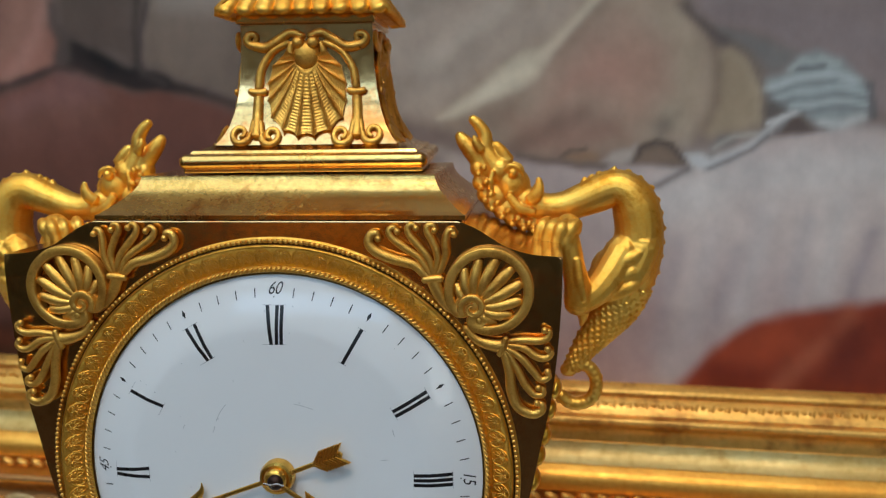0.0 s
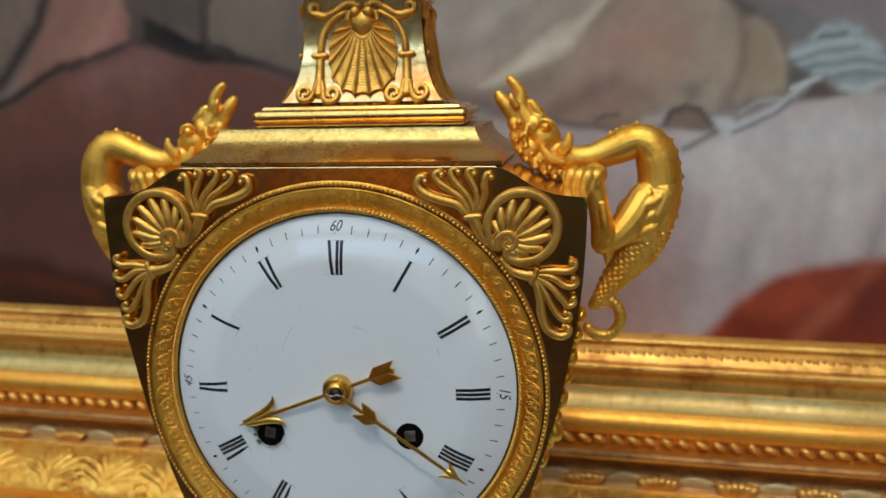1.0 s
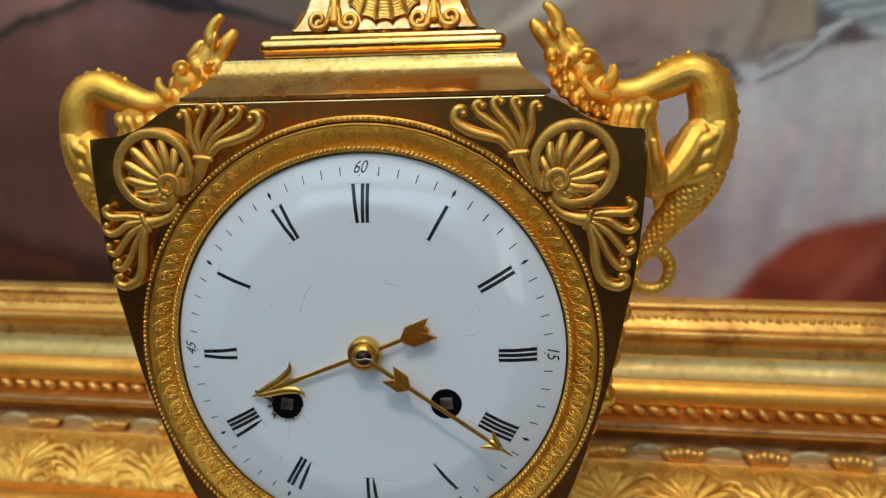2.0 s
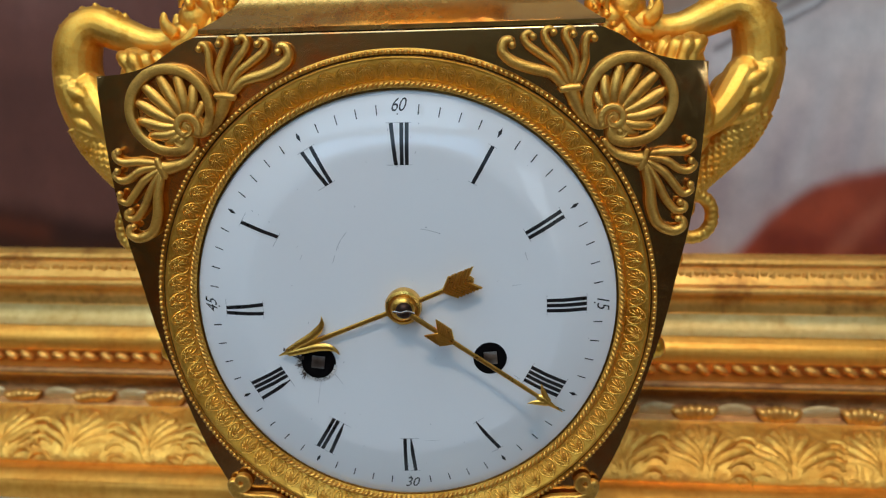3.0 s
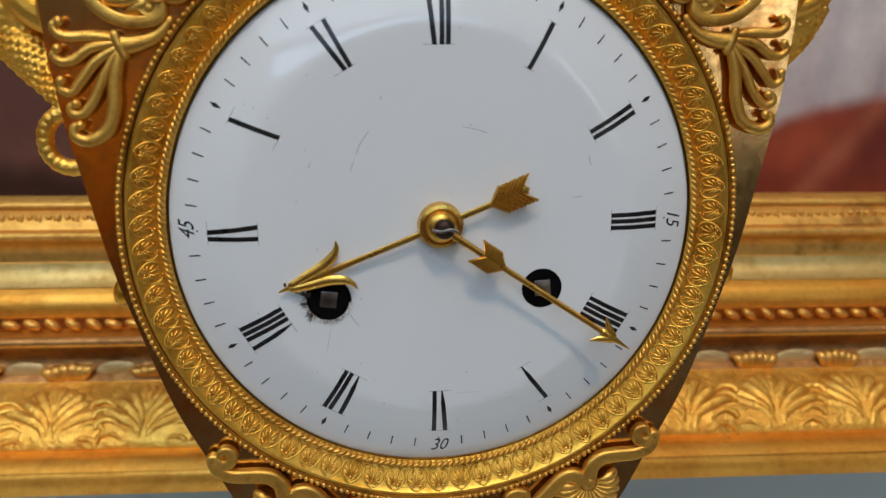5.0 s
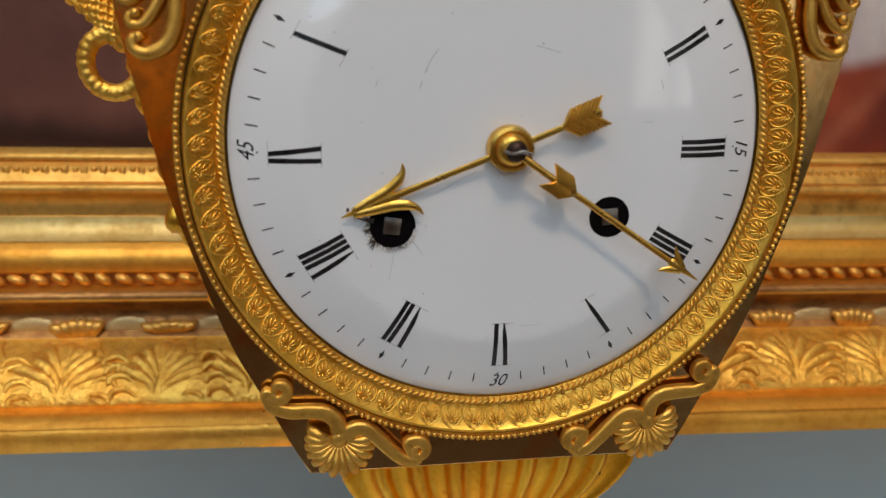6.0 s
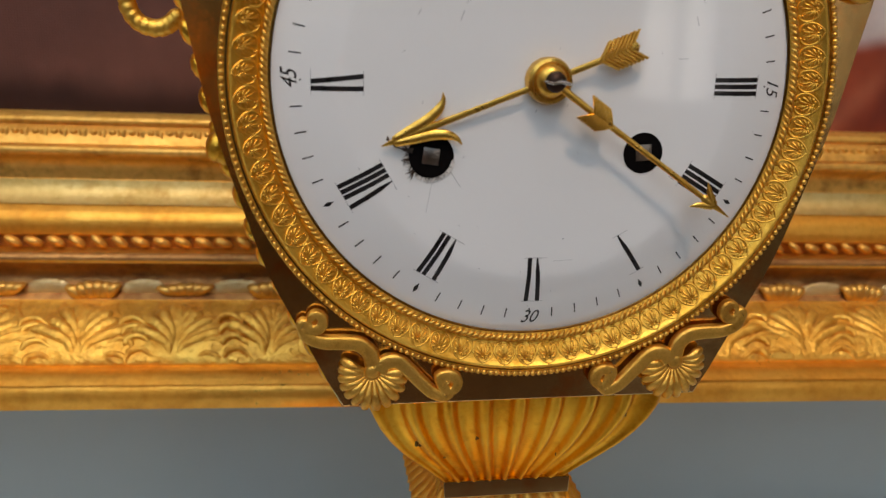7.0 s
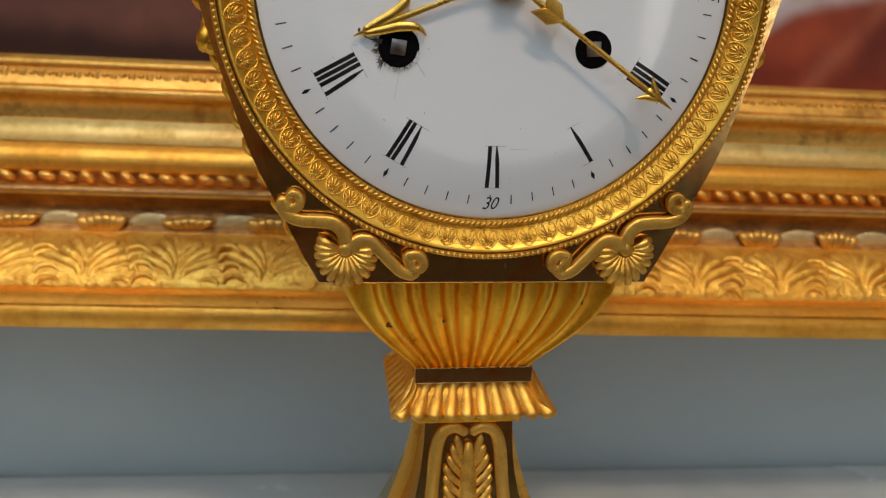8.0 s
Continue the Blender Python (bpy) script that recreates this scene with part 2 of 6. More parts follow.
room_box("floor", FLOOR, -3.2, 3.2, -5.4, 0.7, -0.1, 0.0, "brown oak floor of the gallery room", "floor")
room_box("ceiling", CEILING, -3.2, 3.2, -5.4, 0.7, 3.9, 4.0, "pale painted ceiling above the gallery", "ceiling")
BACK_TURN = pose(0, 0.185, 0, 0, 0, -2.173)      # the wall stands a little askew to the clock
bm = bmesh.new()
box(bm, -3.6, 3.6, 0.0, 0.2, 0.0, 3.9)
bmesh.ops.transform(bm, matrix=BACK_TURN, verts=bm.verts)
tagged(new("wall_north", mesh_of("wall_north", bm, WALL)), "matt grey painted wall behind the framed painting", "wall", kind="structure")
room_box("wall_west", ROOM_WALL, -3.2, -3.0, -5.2, 0.36, 0.0, 3.9, "warm painted side wall above dark panelling", "wall")
room_box("wall_east", ROOM_WALL, 3.0, 3.2, -5.2, 0.185, 0.0, 3.9, "warm painted side wall above dark panelling", "wall")
bm = bmesh.new()
for x0, x1, z0, z1 in ((-3.2, -2.9, 0, 3.9), (-2.9, 1.4, 0, 2.84), (-2.9, 1.4, 3.72, 3.9), (1.4, 2.15, 0, 3.9), (2.95, 3.2, 0, 3.9), (2.15, 2.95, 0, 0.7), (2.15, 2.95, 3.0, 3.9)):
    box(bm, x0, x1, -5.4, -5.2, z0, z1)
tagged(new("wall_south", mesh_of("wall_south", bm, ROOM_WALL)), "warm painted wall with two window openings", "wall", kind="structure")
bm = bmesh.new()
for x0, x1, y0, y1, top in ((-3.0, 2.15, -5.2, -5.17, 2.70), (-3.0, -2.97, -5.17, 0.18, 1.9), (2.97, 3.0, -5.17, 0.18, 1.9)):
    box(bm, x0, x1, y0, y1, 0.0, top, 0.004)
tagged(new("panelling", mesh_of("panelling", bm, DADO)), "brown stained panelling along the room walls", "panelling", kind="structure")
bm = bmesh.new()
for x in (2.18, 2.55, 2.92):
    box(bm, x - 0.03, x + 0.03, -5.12, -5.07, 0.7, 3.0)
for z in (0.73, 1.5, 2.25, 2.97):
    box(bm, 2.15, 2.95, -5.11, -5.08, z - 0.02, z + 0.02)
tagged(new("window_1", mesh_of("window_1", bm, CEILING)), "tall white-painted window with glazing bars", "window", kind="structure")


bm = bmesh.new()
for x in (-2.87, -1.81, -0.75, 0.31, 1.37):
    box(bm, x - 0.025, x + 0.025, -5.14, -5.09, 2.84, 3.72)
for z in (2.87, 3.69):
    box(bm, -2.9, 1.4, -5.13, -5.10, z - 0.03, z + 0.03)
tagged(new("window_2", mesh_of("window_2", bm, CEILING)), "wide white-painted window above dark panelling", "window", kind="structure")
# unseen bars below the skylight lamp, added to streak its reflection in the gilding
bm = bmesh.new()
for x in (-2.9, -1.95, -1.0, -0.05, 0.9):
    box(bm, x - 0.03, x + 0.03, -4.85, -0.15, 3.78, 3.84)
for y in (-4.85, -3.68, -2.50, -1.32, -0.15):
    box(bm, -2.9, 0.9, y - 0.03, y + 0.03, 3.785, 3.835)
tagged(new("skylight", mesh_of("skylight", bm, CEILING)), "unseen white bars added under the skylight to break up reflections", "skylight", kind="structure")

# unseen cabinet shape by the far wall, added to reflect orange in the plate
cabinet = thing("cabinet", (-1.25, -4.95, 0.0), "unseen orange-brown block added as a cabinet for reflections", "cabinet")
REFLECTED_ORANGE = plain("reflected_orange", (0.95, 0.25, 0.025), 0.3, vary=0.25, large=3, fine=40)
bm = bmesh.new()
box(bm, -0.62, 0.62, -0.2, 0.2, 0.0, 1.22, 0.006)
part("body", bm, REFLECTED_ORANGE, cabinet)
for x in (-0.31, 0.31):
    bm = bmesh.new()
    box(bm, x - 0.28, x + 0.28, 0.2, 0.215, 0.1, 1.16, 0.006)
    part("cabinet_door", bm, REFLECTED_ORANGE, cabinet)

# ---- shelf under the clock ----
bm = bmesh.new()
box(bm, -0.75, 0.75, -0.325, -0.002, SHELF_Z - 0.03, SHELF_Z, 0.006, 3)
box(bm, -0.68, 0.68, -0.265, -0.002, 0.0, SHELF_Z - 0.031, 0.004)
bmesh.ops.transform(bm, matrix=BACK_TURN, verts=bm.verts)
even_shading(tagged(new("mantel_shelf", mesh_of("mantel_shelf", bm, MARBLE)), "pale grey marble mantel shelf against the wall", "shelf", kind="structure"))


# ---- the painting and its frame ----
FRAME_YAW, FRAME_LEAN = -2.173, 0.779
SIGHT_Z = -0.0274              # lower sight edge, from the dial's middle
PIC_W, PIC_H = 1.16, 0.80


def frame_pose():
    return pose(0, 0, ZC, 0, FRAME_LEAN, FRAME_YAW)


def mixed(base, colour, mask):
    return base * (1 - mask[:, None]) + np.array(colour) * mask[:, None]


def lin(r, g, b):
    return tuple(((c / 255 + 0.055) / 1.055) ** 2.4 if c > 10 else c / 255 / 12.92 for c in (r, g, b))


def smooth(a, b, v):
    t = np.clip((v - a) / (b - a), 0, 1)
    return t * t * (3 - 2 * t)


def painted_colours(x, z):
    """Soft painted drapery as plain areas of oil colour; x, z from the dial's middle."""
    n = np.array([noise.noise((a * 26, b * 26, 0.3)) for a, b in zip(x, z)])
    m = np.array([noise.noise((a * 70, b * 55, 4.3)) for a, b in zip(x, z)])
    f = np.array([noise.noise((a * 9 + b * 5, b * 40 - a * 14, 9.1)) for a, b in zip(x, z)])
    g = np.array([noise.noise((a * 150, b * 60, 2.1)) for a, b in zip(x, z)])
    px, pz = x + 0.0022 * n + 0.0007 * m, z + 0.0020 * m + 0.0006 * g
    c = np.tile(np.array(lin(128, 112, 106)), (len(x), 1))

    def nearest(points, closed):
        best = np.full(len(x), 9.0)
        for a, b in zip(points, points[1:] + (points[:1] if closed else [])):
            dx, dz = b[0] - a[0], b[1] - a[1]
            t = np.clip(((px - a[0]) * dx + (pz - a[1]) * dz) / (dx * dx + dz * dz), 0, 1)
            best = np.minimum(best, np.hypot(px - a[0] - t * dx, pz - a[1] - t * dz))
        return best

    def area(points, colour, soft, amount=1.0):
        # a filled shape with a soft edge
        inside = np.zeros(len(x), bool)
        for a, b in zip(points, points[1:] + points[:1]):
            if a[1] != b[1]:
                inside ^= ((a[1] > pz) != (b[1] > pz)) & (px < (b[0] - a[0]) * (pz - a[1]) / (b[1] - a[1]) + a[0])
        d = np.where(inside, 1, -1) * nearest(points, True)
        c[:] = mixed(c, lin(*colour), smooth(-soft, soft, d) * amount)

    def band(points, width, colour, amount):
        # a soft brush stroke along a line
        c[:] = mixed(c, lin(*colour), np.exp(-((nearest(points, False) / width) ** 2)) * amount)

    # upper folds of grey cloth
    area([(-0.4002, 0.1602), (-0.1956, 0.1507), (-0.2069, 0.1136), (-0.2272, 0.0877), (-0.2594, 0.0606), (-0.4264, 0.0387)], (119, 103, 92), 0.005)
    area([(-0.4002, 0.1602), (-0.2335, 0.1525), (-0.2419, 0.1146), (-0.2779, 0.0754), (-0.4223, 0.0579)], (107, 92, 83), 0.010, 0.8)
    area([(-0.1925, 0.1453), (-0.1608, 0.1439), (-0.1576, 0.1202), (-0.1583, 0.1064), (-0.1793, 0.1004), (-0.1988, 0.0947), (-0.2154, 0.0855), (-0.2205, 0.0890), (-0.2040, 0.1163)], (144, 105, 93), 0.005)
    band([(-0.1706, 0.1391), (-0.1768, 0.1181), (-0.1948, 0.1024)], 0.005, (164, 123, 109), 0.6)
    band([(-0.1950, 0.1454), (-0.2051, 0.1177), (-0.2202, 0.0996), (-0.2360, 0.0841), (-0.2586, 0.0659)], 0.0036, (51, 42, 38), 0.9)
    area([(-0.1548, 0.1437), (-0.1178, 0.1421), (-0.1199, 0.1070), (-0.1384, 0.1122), (-0.1559, 0.1186)], (94, 80, 73), 0.005)
    area([(-0.1164, 0.1420), (0.0008, 0.1369), (-0.0001, 0.0905), (-0.0649, 0.0891), (-0.0984, 0.0981), (-0.1166, 0.1037)], (117, 103, 93), 0.006)
    area([(-0.1126, 0.1419), (-0.0733, 0.1401), (-0.0804, 0.1126), (-0.0981, 0.1028), (-0.1136, 0.1084)], (129, 114, 103), 0.009, 0.8)
    band([(-0.1167, 0.1420), (-0.1197, 0.1216), (-0.1188, 0.1054)], 0.0022, (64, 54, 49), 0.85)
    # the broad mauve-brown mass
    area([(-0.4271, 0.0355), (-0.2592, 0.0621), (-0.2151, 0.0855), (-0.1923, 0.0957), (-0.1603, 0.1043), (-0.1305, 0.0998), (-0.1043, 0.0966), (-0.0761, 0.0893), (-0.0433, 0.0758), (0.0046, 0.0574), (0.0027, -0.0679), (-0.4560, -0.0982)], (112, 72, 61), 0.005)
    area([(-0.1963, 0.0886), (-0.1578, 0.0983), (-0.1310, 0.0929), (-0.1380, 0.0809), (-0.1853, 0.0731)], (133, 94, 83), 0.010, 0.75)
    area([(-0.4292, 0.0258), (-0.2102, 0.0519), (-0.1440, 0.0464), (-0.0979, 0.0133), (-0.1494, -0.0171), (-0.4393, -0.0208)], (90, 56, 48), 0.018, 0.75)
    area([(-0.1058, 0.0738), (-0.0492, 0.0654), (-0.0117, 0.0391), (-0.0293, -0.0017), (-0.0920, 0.0134)], (97, 63, 57), 0.02, 0.7)
    area([(-0.1585, 0.1165), (-0.1383, 0.1138), (-0.1281, 0.1072), (-0.1086, 0.1014), (-0.0899, 0.0958), (-0.1125, 0.0963), (-0.1363, 0.1016), (-0.1535, 0.1057)], (24, 17, 16), 0.003)
    area([(-0.1628, 0.1257), (-0.1540, 0.1227), (-0.1498, 0.1120), (-0.1583, 0.1058), (-0.1620, 0.1124)], (86, 72, 63), 0.003, 0.9)
    band([(-0.1496, 0.1152), (-0.1387, 0.1091), (-0.1242, 0.1039), (-0.1070, 0.0988)], 0.0034, (16, 12, 11), 0.9)
    band([(-0.2592, 0.0618), (-0.2371, 0.0750), (-0.2150, 0.0861), (-0.1972, 0.0950), (-0.1649, 0.1044)], 0.0026, (44, 34, 30), 0.9)
    band([(-0.1128, 0.0994), (-0.0844, 0.0931), (-0.0622, 0.0870), (-0.0432, 0.0774)], 0.0026, (48, 39, 36), 0.75)
    area([(-0.4349, -0.0006), (-0.2198, -0.0020), (-0.1620, -0.0152), (-0.0879, -0.0195), (0.0036, -0.0144), (0.0027, -0.0679), (-0.4560, -0.0982)], (56, 31, 23), 0.007)
    band([(-0.3578, -0.0110), (-0.2279, -0.0126), (-0.1884, -0.0198)], 0.006, (97, 46, 24), 0.6)
    # greys and pinks of the upper folds
    area([(-0.1924, 0.0983), (-0.1852, 0.0994), (-0.1778, 0.1025), (-0.1670, 0.1056), (-0.1599, 0.1077), (-0.1565, 0.1149), (-0.1581, 0.1232), (-0.1654, 0.1253), (-0.1744, 0.1151), (-0.1917, 0.1047)], (160, 112, 100), 0.004, 0.8)
    band([(-0.1814, 0.1015), (-0.1736, 0.1109), (-0.1656, 0.1223), (-0.1611, 0.1355)], 0.004, (178, 136, 124), 0.55)
    area([(-0.1599, 0.1355), (-0.1548, 0.1354), (-0.1538, 0.1272), (-0.1488, 0.1179), (-0.1484, 0.1076), (-0.1567, 0.1045), (-0.1585, 0.1108), (-0.1556, 0.1180), (-0.1596, 0.1263)], (86, 74, 70), 0.003, 0.9)
    area([(-0.1489, 0.1159), (-0.1445, 0.1148), (-0.1381, 0.1086), (-0.1316, 0.1044), (-0.1203, 0.1043), (-0.1116, 0.1012), (-0.1051, 0.0970), (-0.1162, 0.0986), (-0.1342, 0.0997), (-0.1430, 0.1034), (-0.1510, 0.1045)], (46, 36, 34), 0.003, 0.9)
    band([(-0.1902, 0.0962), (-0.1781, 0.0999), (-0.1673, 0.1030), (-0.1567, 0.1050), (-0.1498, 0.1050)], 0.002, (62, 50, 48), 0.8)
    band([(-0.1141, 0.1327), (-0.1176, 0.1217), (-0.1187, 0.1094), (-0.1159, 0.1033), (-0.1073, 0.0981)], 0.0018, (70, 60, 58), 0.8)
    area([(-0.1093, 0.1406), (-0.0705, 0.1399), (-0.0751, 0.1321), (-0.0925, 0.1284), (-0.1034, 0.1285), (-0.1098, 0.1316)], (160, 150, 142), 0.006, 0.7)
    band([(-0.1790, 0.0898), (-0.1622, 0.0940), (-0.1470, 0.0961)], 0.006, (138, 100, 98), 0.6)
    band([(-0.1559, 0.1003), (-0.1411, 0.0982), (-0.1369, 0.0940)], 0.004, (128, 92, 88), 0.6)
    band([(-0.1872, 0.0769), (-0.1693, 0.0791), (-0.1484, 0.0771)], 0.01, (112, 74, 66), 0.6)
    # the pale robe
    area([(-0.0550, 0.1337), (-0.0546, 0.1460), (0.1132, 0.1423), (0.1099, 0.1296), (0.1206, 0.1204), (0.1251, 0.1086), (0.1270, 0.0968), (0.1249, 0.0875), (0.1136, 0.0753), (0.0950, 0.0711), (0.0664, 0.0681), (0.0482, 0.0693), (0.0227, 0.0776), (0.0083, 0.0846), (-0.0237, 0.0873)], (166, 149, 133), 0.005)
    area([(-0.0372, 0.1416), (0.0741, 0.1393), (0.0651, 0.1237), (0.0517, 0.1132), (0.0310, 0.1012), (0.0141, 0.0874), (-0.0032, 0.0859), (-0.0235, 0.0986)], (172, 159, 148), 0.007, 0.85)
    band([(-0.0158, 0.1249), (0.0057, 0.1313), (0.0266, 0.1376)], 0.005, (150, 138, 128), 0.5)
    band([(-0.0031, 0.0972), (0.0169, 0.1067), (0.0364, 0.1215), (0.0500, 0.1306)], 0.006, (150, 136, 124), 0.5)
    band([(0.0084, 0.1054), (0.0253, 0.1175), (0.0419, 0.1294)], 0.005, (188, 178, 167), 0.55)
    area([(0.0141, 0.0853), (0.0297, 0.0957), (0.0394, 0.1039), (0.0476, 0.1099), (0.0545, 0.1119), (0.0626, 0.1145), (0.0560, 0.1031), (0.0478, 0.0963), (0.0325, 0.0902), (0.0212, 0.0846)], (206, 197, 176), 0.0028, 0.95)
    band([(0.0586, 0.1105), (0.0666, 0.1191), (0.0744, 0.1262), (0.0802, 0.1340)], 0.0026, (205, 195, 176), 0.9)
    band([(0.0518, 0.1051), (0.0422, 0.0998), (0.0311, 0.0929)], 0.0022, (220, 212, 192), 0.6)
    band([(0.0640, 0.1104), (0.0733, 0.1197), (0.0797, 0.1275), (0.0848, 0.1352)], 0.0026, (148, 130, 115), 0.6)
    area([(0.0198, 0.0832), (0.0339, 0.0888), (0.0506, 0.0943), (0.0480, 0.0860), (0.0383, 0.0777), (0.0326, 0.0748), (0.0227, 0.0776)], (140, 121, 108), 0.005, 0.7)
    area([(0.0655, 0.1051), (0.0774, 0.1156), (0.0934, 0.1168), (0.1041, 0.1114), (0.1047, 0.0982), (0.0943, 0.0915), (0.0726, 0.0929), (0.0617, 0.0915)], (180, 137, 124), 0.014, 0.75)
    area([(0.0452, 0.0832), (0.0659, 0.0874), (0.0892, 0.0834), (0.0922, 0.0752), (0.0663, 0.0709), (0.0482, 0.0707)], (158, 122, 108), 0.008, 0.7)
    band([(0.0454, 0.0721), (0.0565, 0.0777), (0.0661, 0.0826), (0.0728, 0.0861)], 0.0045, (128, 104, 93), 0.75)
    band([(0.0649, 0.0716), (0.0731, 0.0764), (0.0839, 0.0806)], 0.004, (142, 114, 102), 0.5)
    band([(0.0878, 0.1234), (0.0948, 0.1141), (0.0966, 0.1022), (0.0944, 0.0874)], 0.006, (172, 142, 126), 0.45)
    band([(0.1088, 0.1231), (0.1147, 0.1100), (0.1153, 0.0955), (0.1105, 0.0848)], 0.007, (176, 162, 142), 0.5)
    area([(0.1013, 0.0820), (0.1065, 0.0868), (0.1118, 0.0861), (0.1081, 0.0793), (0.1029, 0.0752)], (122, 114, 107), 0.0035, 0.75)
    band([(0.1078, 0.0861), (0.1147, 0.0807), (0.1136, 0.0753)], 0.003, (178, 164, 146), 0.6)
    area([(0.1256, 0.1112), (0.1314, 0.1118), (0.1381, 0.1059), (0.1438, 0.0967), (0.1456, 0.0875), (0.1434, 0.0822), (0.1370, 0.0795), (0.1240, 0.0781), (0.1213, 0.0808), (0.1260, 0.0915)], (163, 147, 125), 0.004)
    band([(0.1315, 0.1099), (0.1390, 0.1026), (0.1434, 0.0928), (0.1438, 0.0848)], 0.003, (178, 163, 140), 0.6)
    band([(0.1234, 0.1164), (0.1263, 0.1047), (0.1260, 0.0915), (0.1219, 0.0808)], 0.0022, (132, 116, 102), 0.6)
    area([(0.1099, 0.1296), (0.1178, 0.1256), (0.1246, 0.1190), (0.1326, 0.1137), (0.1407, 0.1059), (0.1457, 0.0967), (0.1469, 0.0875), (0.1443, 0.0875), (0.1438, 0.0967), (0.1374, 0.1066), (0.1307, 0.1125), (0.1249, 0.1125), (0.1206, 0.1204)], (104, 95, 92), 0.003, 0.9)
    band([(0.1138, 0.1282), (0.1219, 0.1204), (0.1286, 0.1164)], 0.003, (84, 74, 71), 0.7)
    # the pale lilac cloth below
    area([(-0.0006, 0.0574), (0.0204, 0.0688), (0.0508, 0.0661), (0.0802, 0.0652), (0.1016, 0.0666), (0.1158, 0.0633), (0.1448, 0.0761), (0.1663, 0.0828), (0.2090, 0.0776), (0.2193, -0.0485), (0.0569, -0.0587), (0.0251, -0.0055)], (188, 174, 172), 0.004)
    area([(0.1088, 0.0634), (0.1496, 0.0679), (0.2093, 0.0731), (0.2125, 0.0341), (0.1475, 0.0235), (0.1096, 0.0377)], (205, 193, 189), 0.016, 0.8)
    area([(0.0510, 0.0397), (0.1122, 0.0328), (0.1145, -0.0337), (0.0515, -0.0424)], (174, 154, 151), 0.016, 0.7)
    area([(0.0460, 0.0032), (0.0961, 0.0098), (0.1119, -0.0286), (0.0462, -0.0427)], (181, 140, 133), 0.02, 0.6)
    area([(0.1125, 0.0228), (0.1698, 0.0263), (0.1529, 0.0063), (0.1260, -0.0175), (0.1095, -0.0287)], (176, 161, 161), 0.016, 0.8)
    band([(0.1227, 0.0621), (0.1213, 0.0403), (0.1177, 0.0103)], 0.007, (214, 202, 197), 0.5)
    band([(0.1409, 0.0644), (0.1466, 0.0405), (0.1408, 0.0184)], 0.006, (181, 168, 167), 0.5)
    band([(0.1628, 0.0690), (0.1685, 0.0478), (0.1677, 0.0238)], 0.008, (214, 203, 199), 0.5)
    band([(0.1100, 0.0537), (0.1399, 0.0616), (0.1915, 0.0671)], 0.012, (204, 206, 207), 0.5)
    band([(0.1647, 0.0446), (0.1609, 0.0294), (0.1596, 0.0127)], 0.004, (170, 166, 170), 0.5)
    band([(0.1896, 0.0389), (0.1870, 0.0275), (0.1833, 0.0148)], 0.004, (150, 140, 146), 0.6)
    band([(0.1479, 0.0468), (0.1442, 0.0277), (0.1392, 0.0081)], 0.005, (202, 199, 200), 0.45)
    band([(0.1266, 0.0388), (0.1238, 0.0207), (0.1224, -0.0004)], 0.005, (190, 184, 186), 0.45)
    band([(0.1146, 0.0334), (0.1104, 0.0150), (0.1064, -0.0090)], 0.004, (166, 156, 160), 0.5)
    band([(0.1367, 0.0313), (0.1339, 0.0158), (0.1309, 0.0026)], 0.003, (166, 158, 162), 0.5)
    band([(0.1759, 0.0510), (0.1738, 0.0322), (0.1714, 0.0157)], 0.005, (200, 199, 200), 0.4)
    band([(0.1032, 0.0069), (0.1013, -0.0092), (0.1007, -0.0283)], 0.006, (176, 150, 148), 0.5)
    band([(0.1162, -0.0033), (0.1130, -0.0168), (0.1122, -0.0277)], 0.005, (182, 172, 172), 0.5)
    # slate cloth with its white edging
    area([(0.1119, 0.1411), (0.1940, 0.1393), (0.1985, 0.0862), (0.1860, 0.0875), (0.1826, 0.0992), (0.1722, 0.1057), (0.1543, 0.1110), (0.1477, 0.1162), (0.1271, 0.1203), (0.1177, 0.1269)], (144, 131, 131), 0.004)
    band([(0.1267, 0.1280), (0.1522, 0.1251), (0.1870, 0.1258)], 0.006, (128, 117, 119), 0.5)
    band([(0.1527, 0.1174), (0.1715, 0.1159), (0.1881, 0.1119)], 0.006, (134, 124, 127), 0.5)
    area([(0.1271, 0.1190), (0.1401, 0.1163), (0.1504, 0.1136), (0.1556, 0.1109), (0.1535, 0.1045), (0.1460, 0.1026), (0.1406, 0.1072), (0.1326, 0.1137)], (122, 122, 122), 0.0035, 0.9)
    area([(0.1448, 0.1006), (0.1535, 0.1038), (0.1557, 0.1090), (0.1631, 0.1109), (0.1721, 0.1076), (0.1788, 0.1011), (0.1846, 0.0979), (0.1861, 0.0862), (0.1800, 0.0849), (0.1716, 0.0803), (0.1650, 0.0836), (0.1597, 0.0875), (0.1494, 0.0888)], (150, 160, 163), 0.003)
    band([(0.1463, 0.0974), (0.1575, 0.1006), (0.1675, 0.1025), (0.1789, 0.0992)], 0.002, (186, 199, 203), 0.8)
    band([(0.1478, 0.0934), (0.1591, 0.0960), (0.1716, 0.0973), (0.1836, 0.0947)], 0.0018, (178, 192, 196), 0.7)
    band([(0.1557, 0.0901), (0.1670, 0.0914), (0.1833, 0.0901)], 0.0018, (184, 196, 199), 0.7)
    band([(0.1471, 0.0954), (0.1590, 0.0982), (0.1714, 0.0995)], 0.0014, (110, 116, 120), 0.42)
    band([(0.1492, 0.0912), (0.1605, 0.0934), (0.1731, 0.0940), (0.1832, 0.0925)], 0.0014, (112, 120, 124), 0.42)
    band([(0.1584, 0.0881), (0.1697, 0.0891), (0.1835, 0.0878)], 0.0014, (106, 112, 116), 0.42)
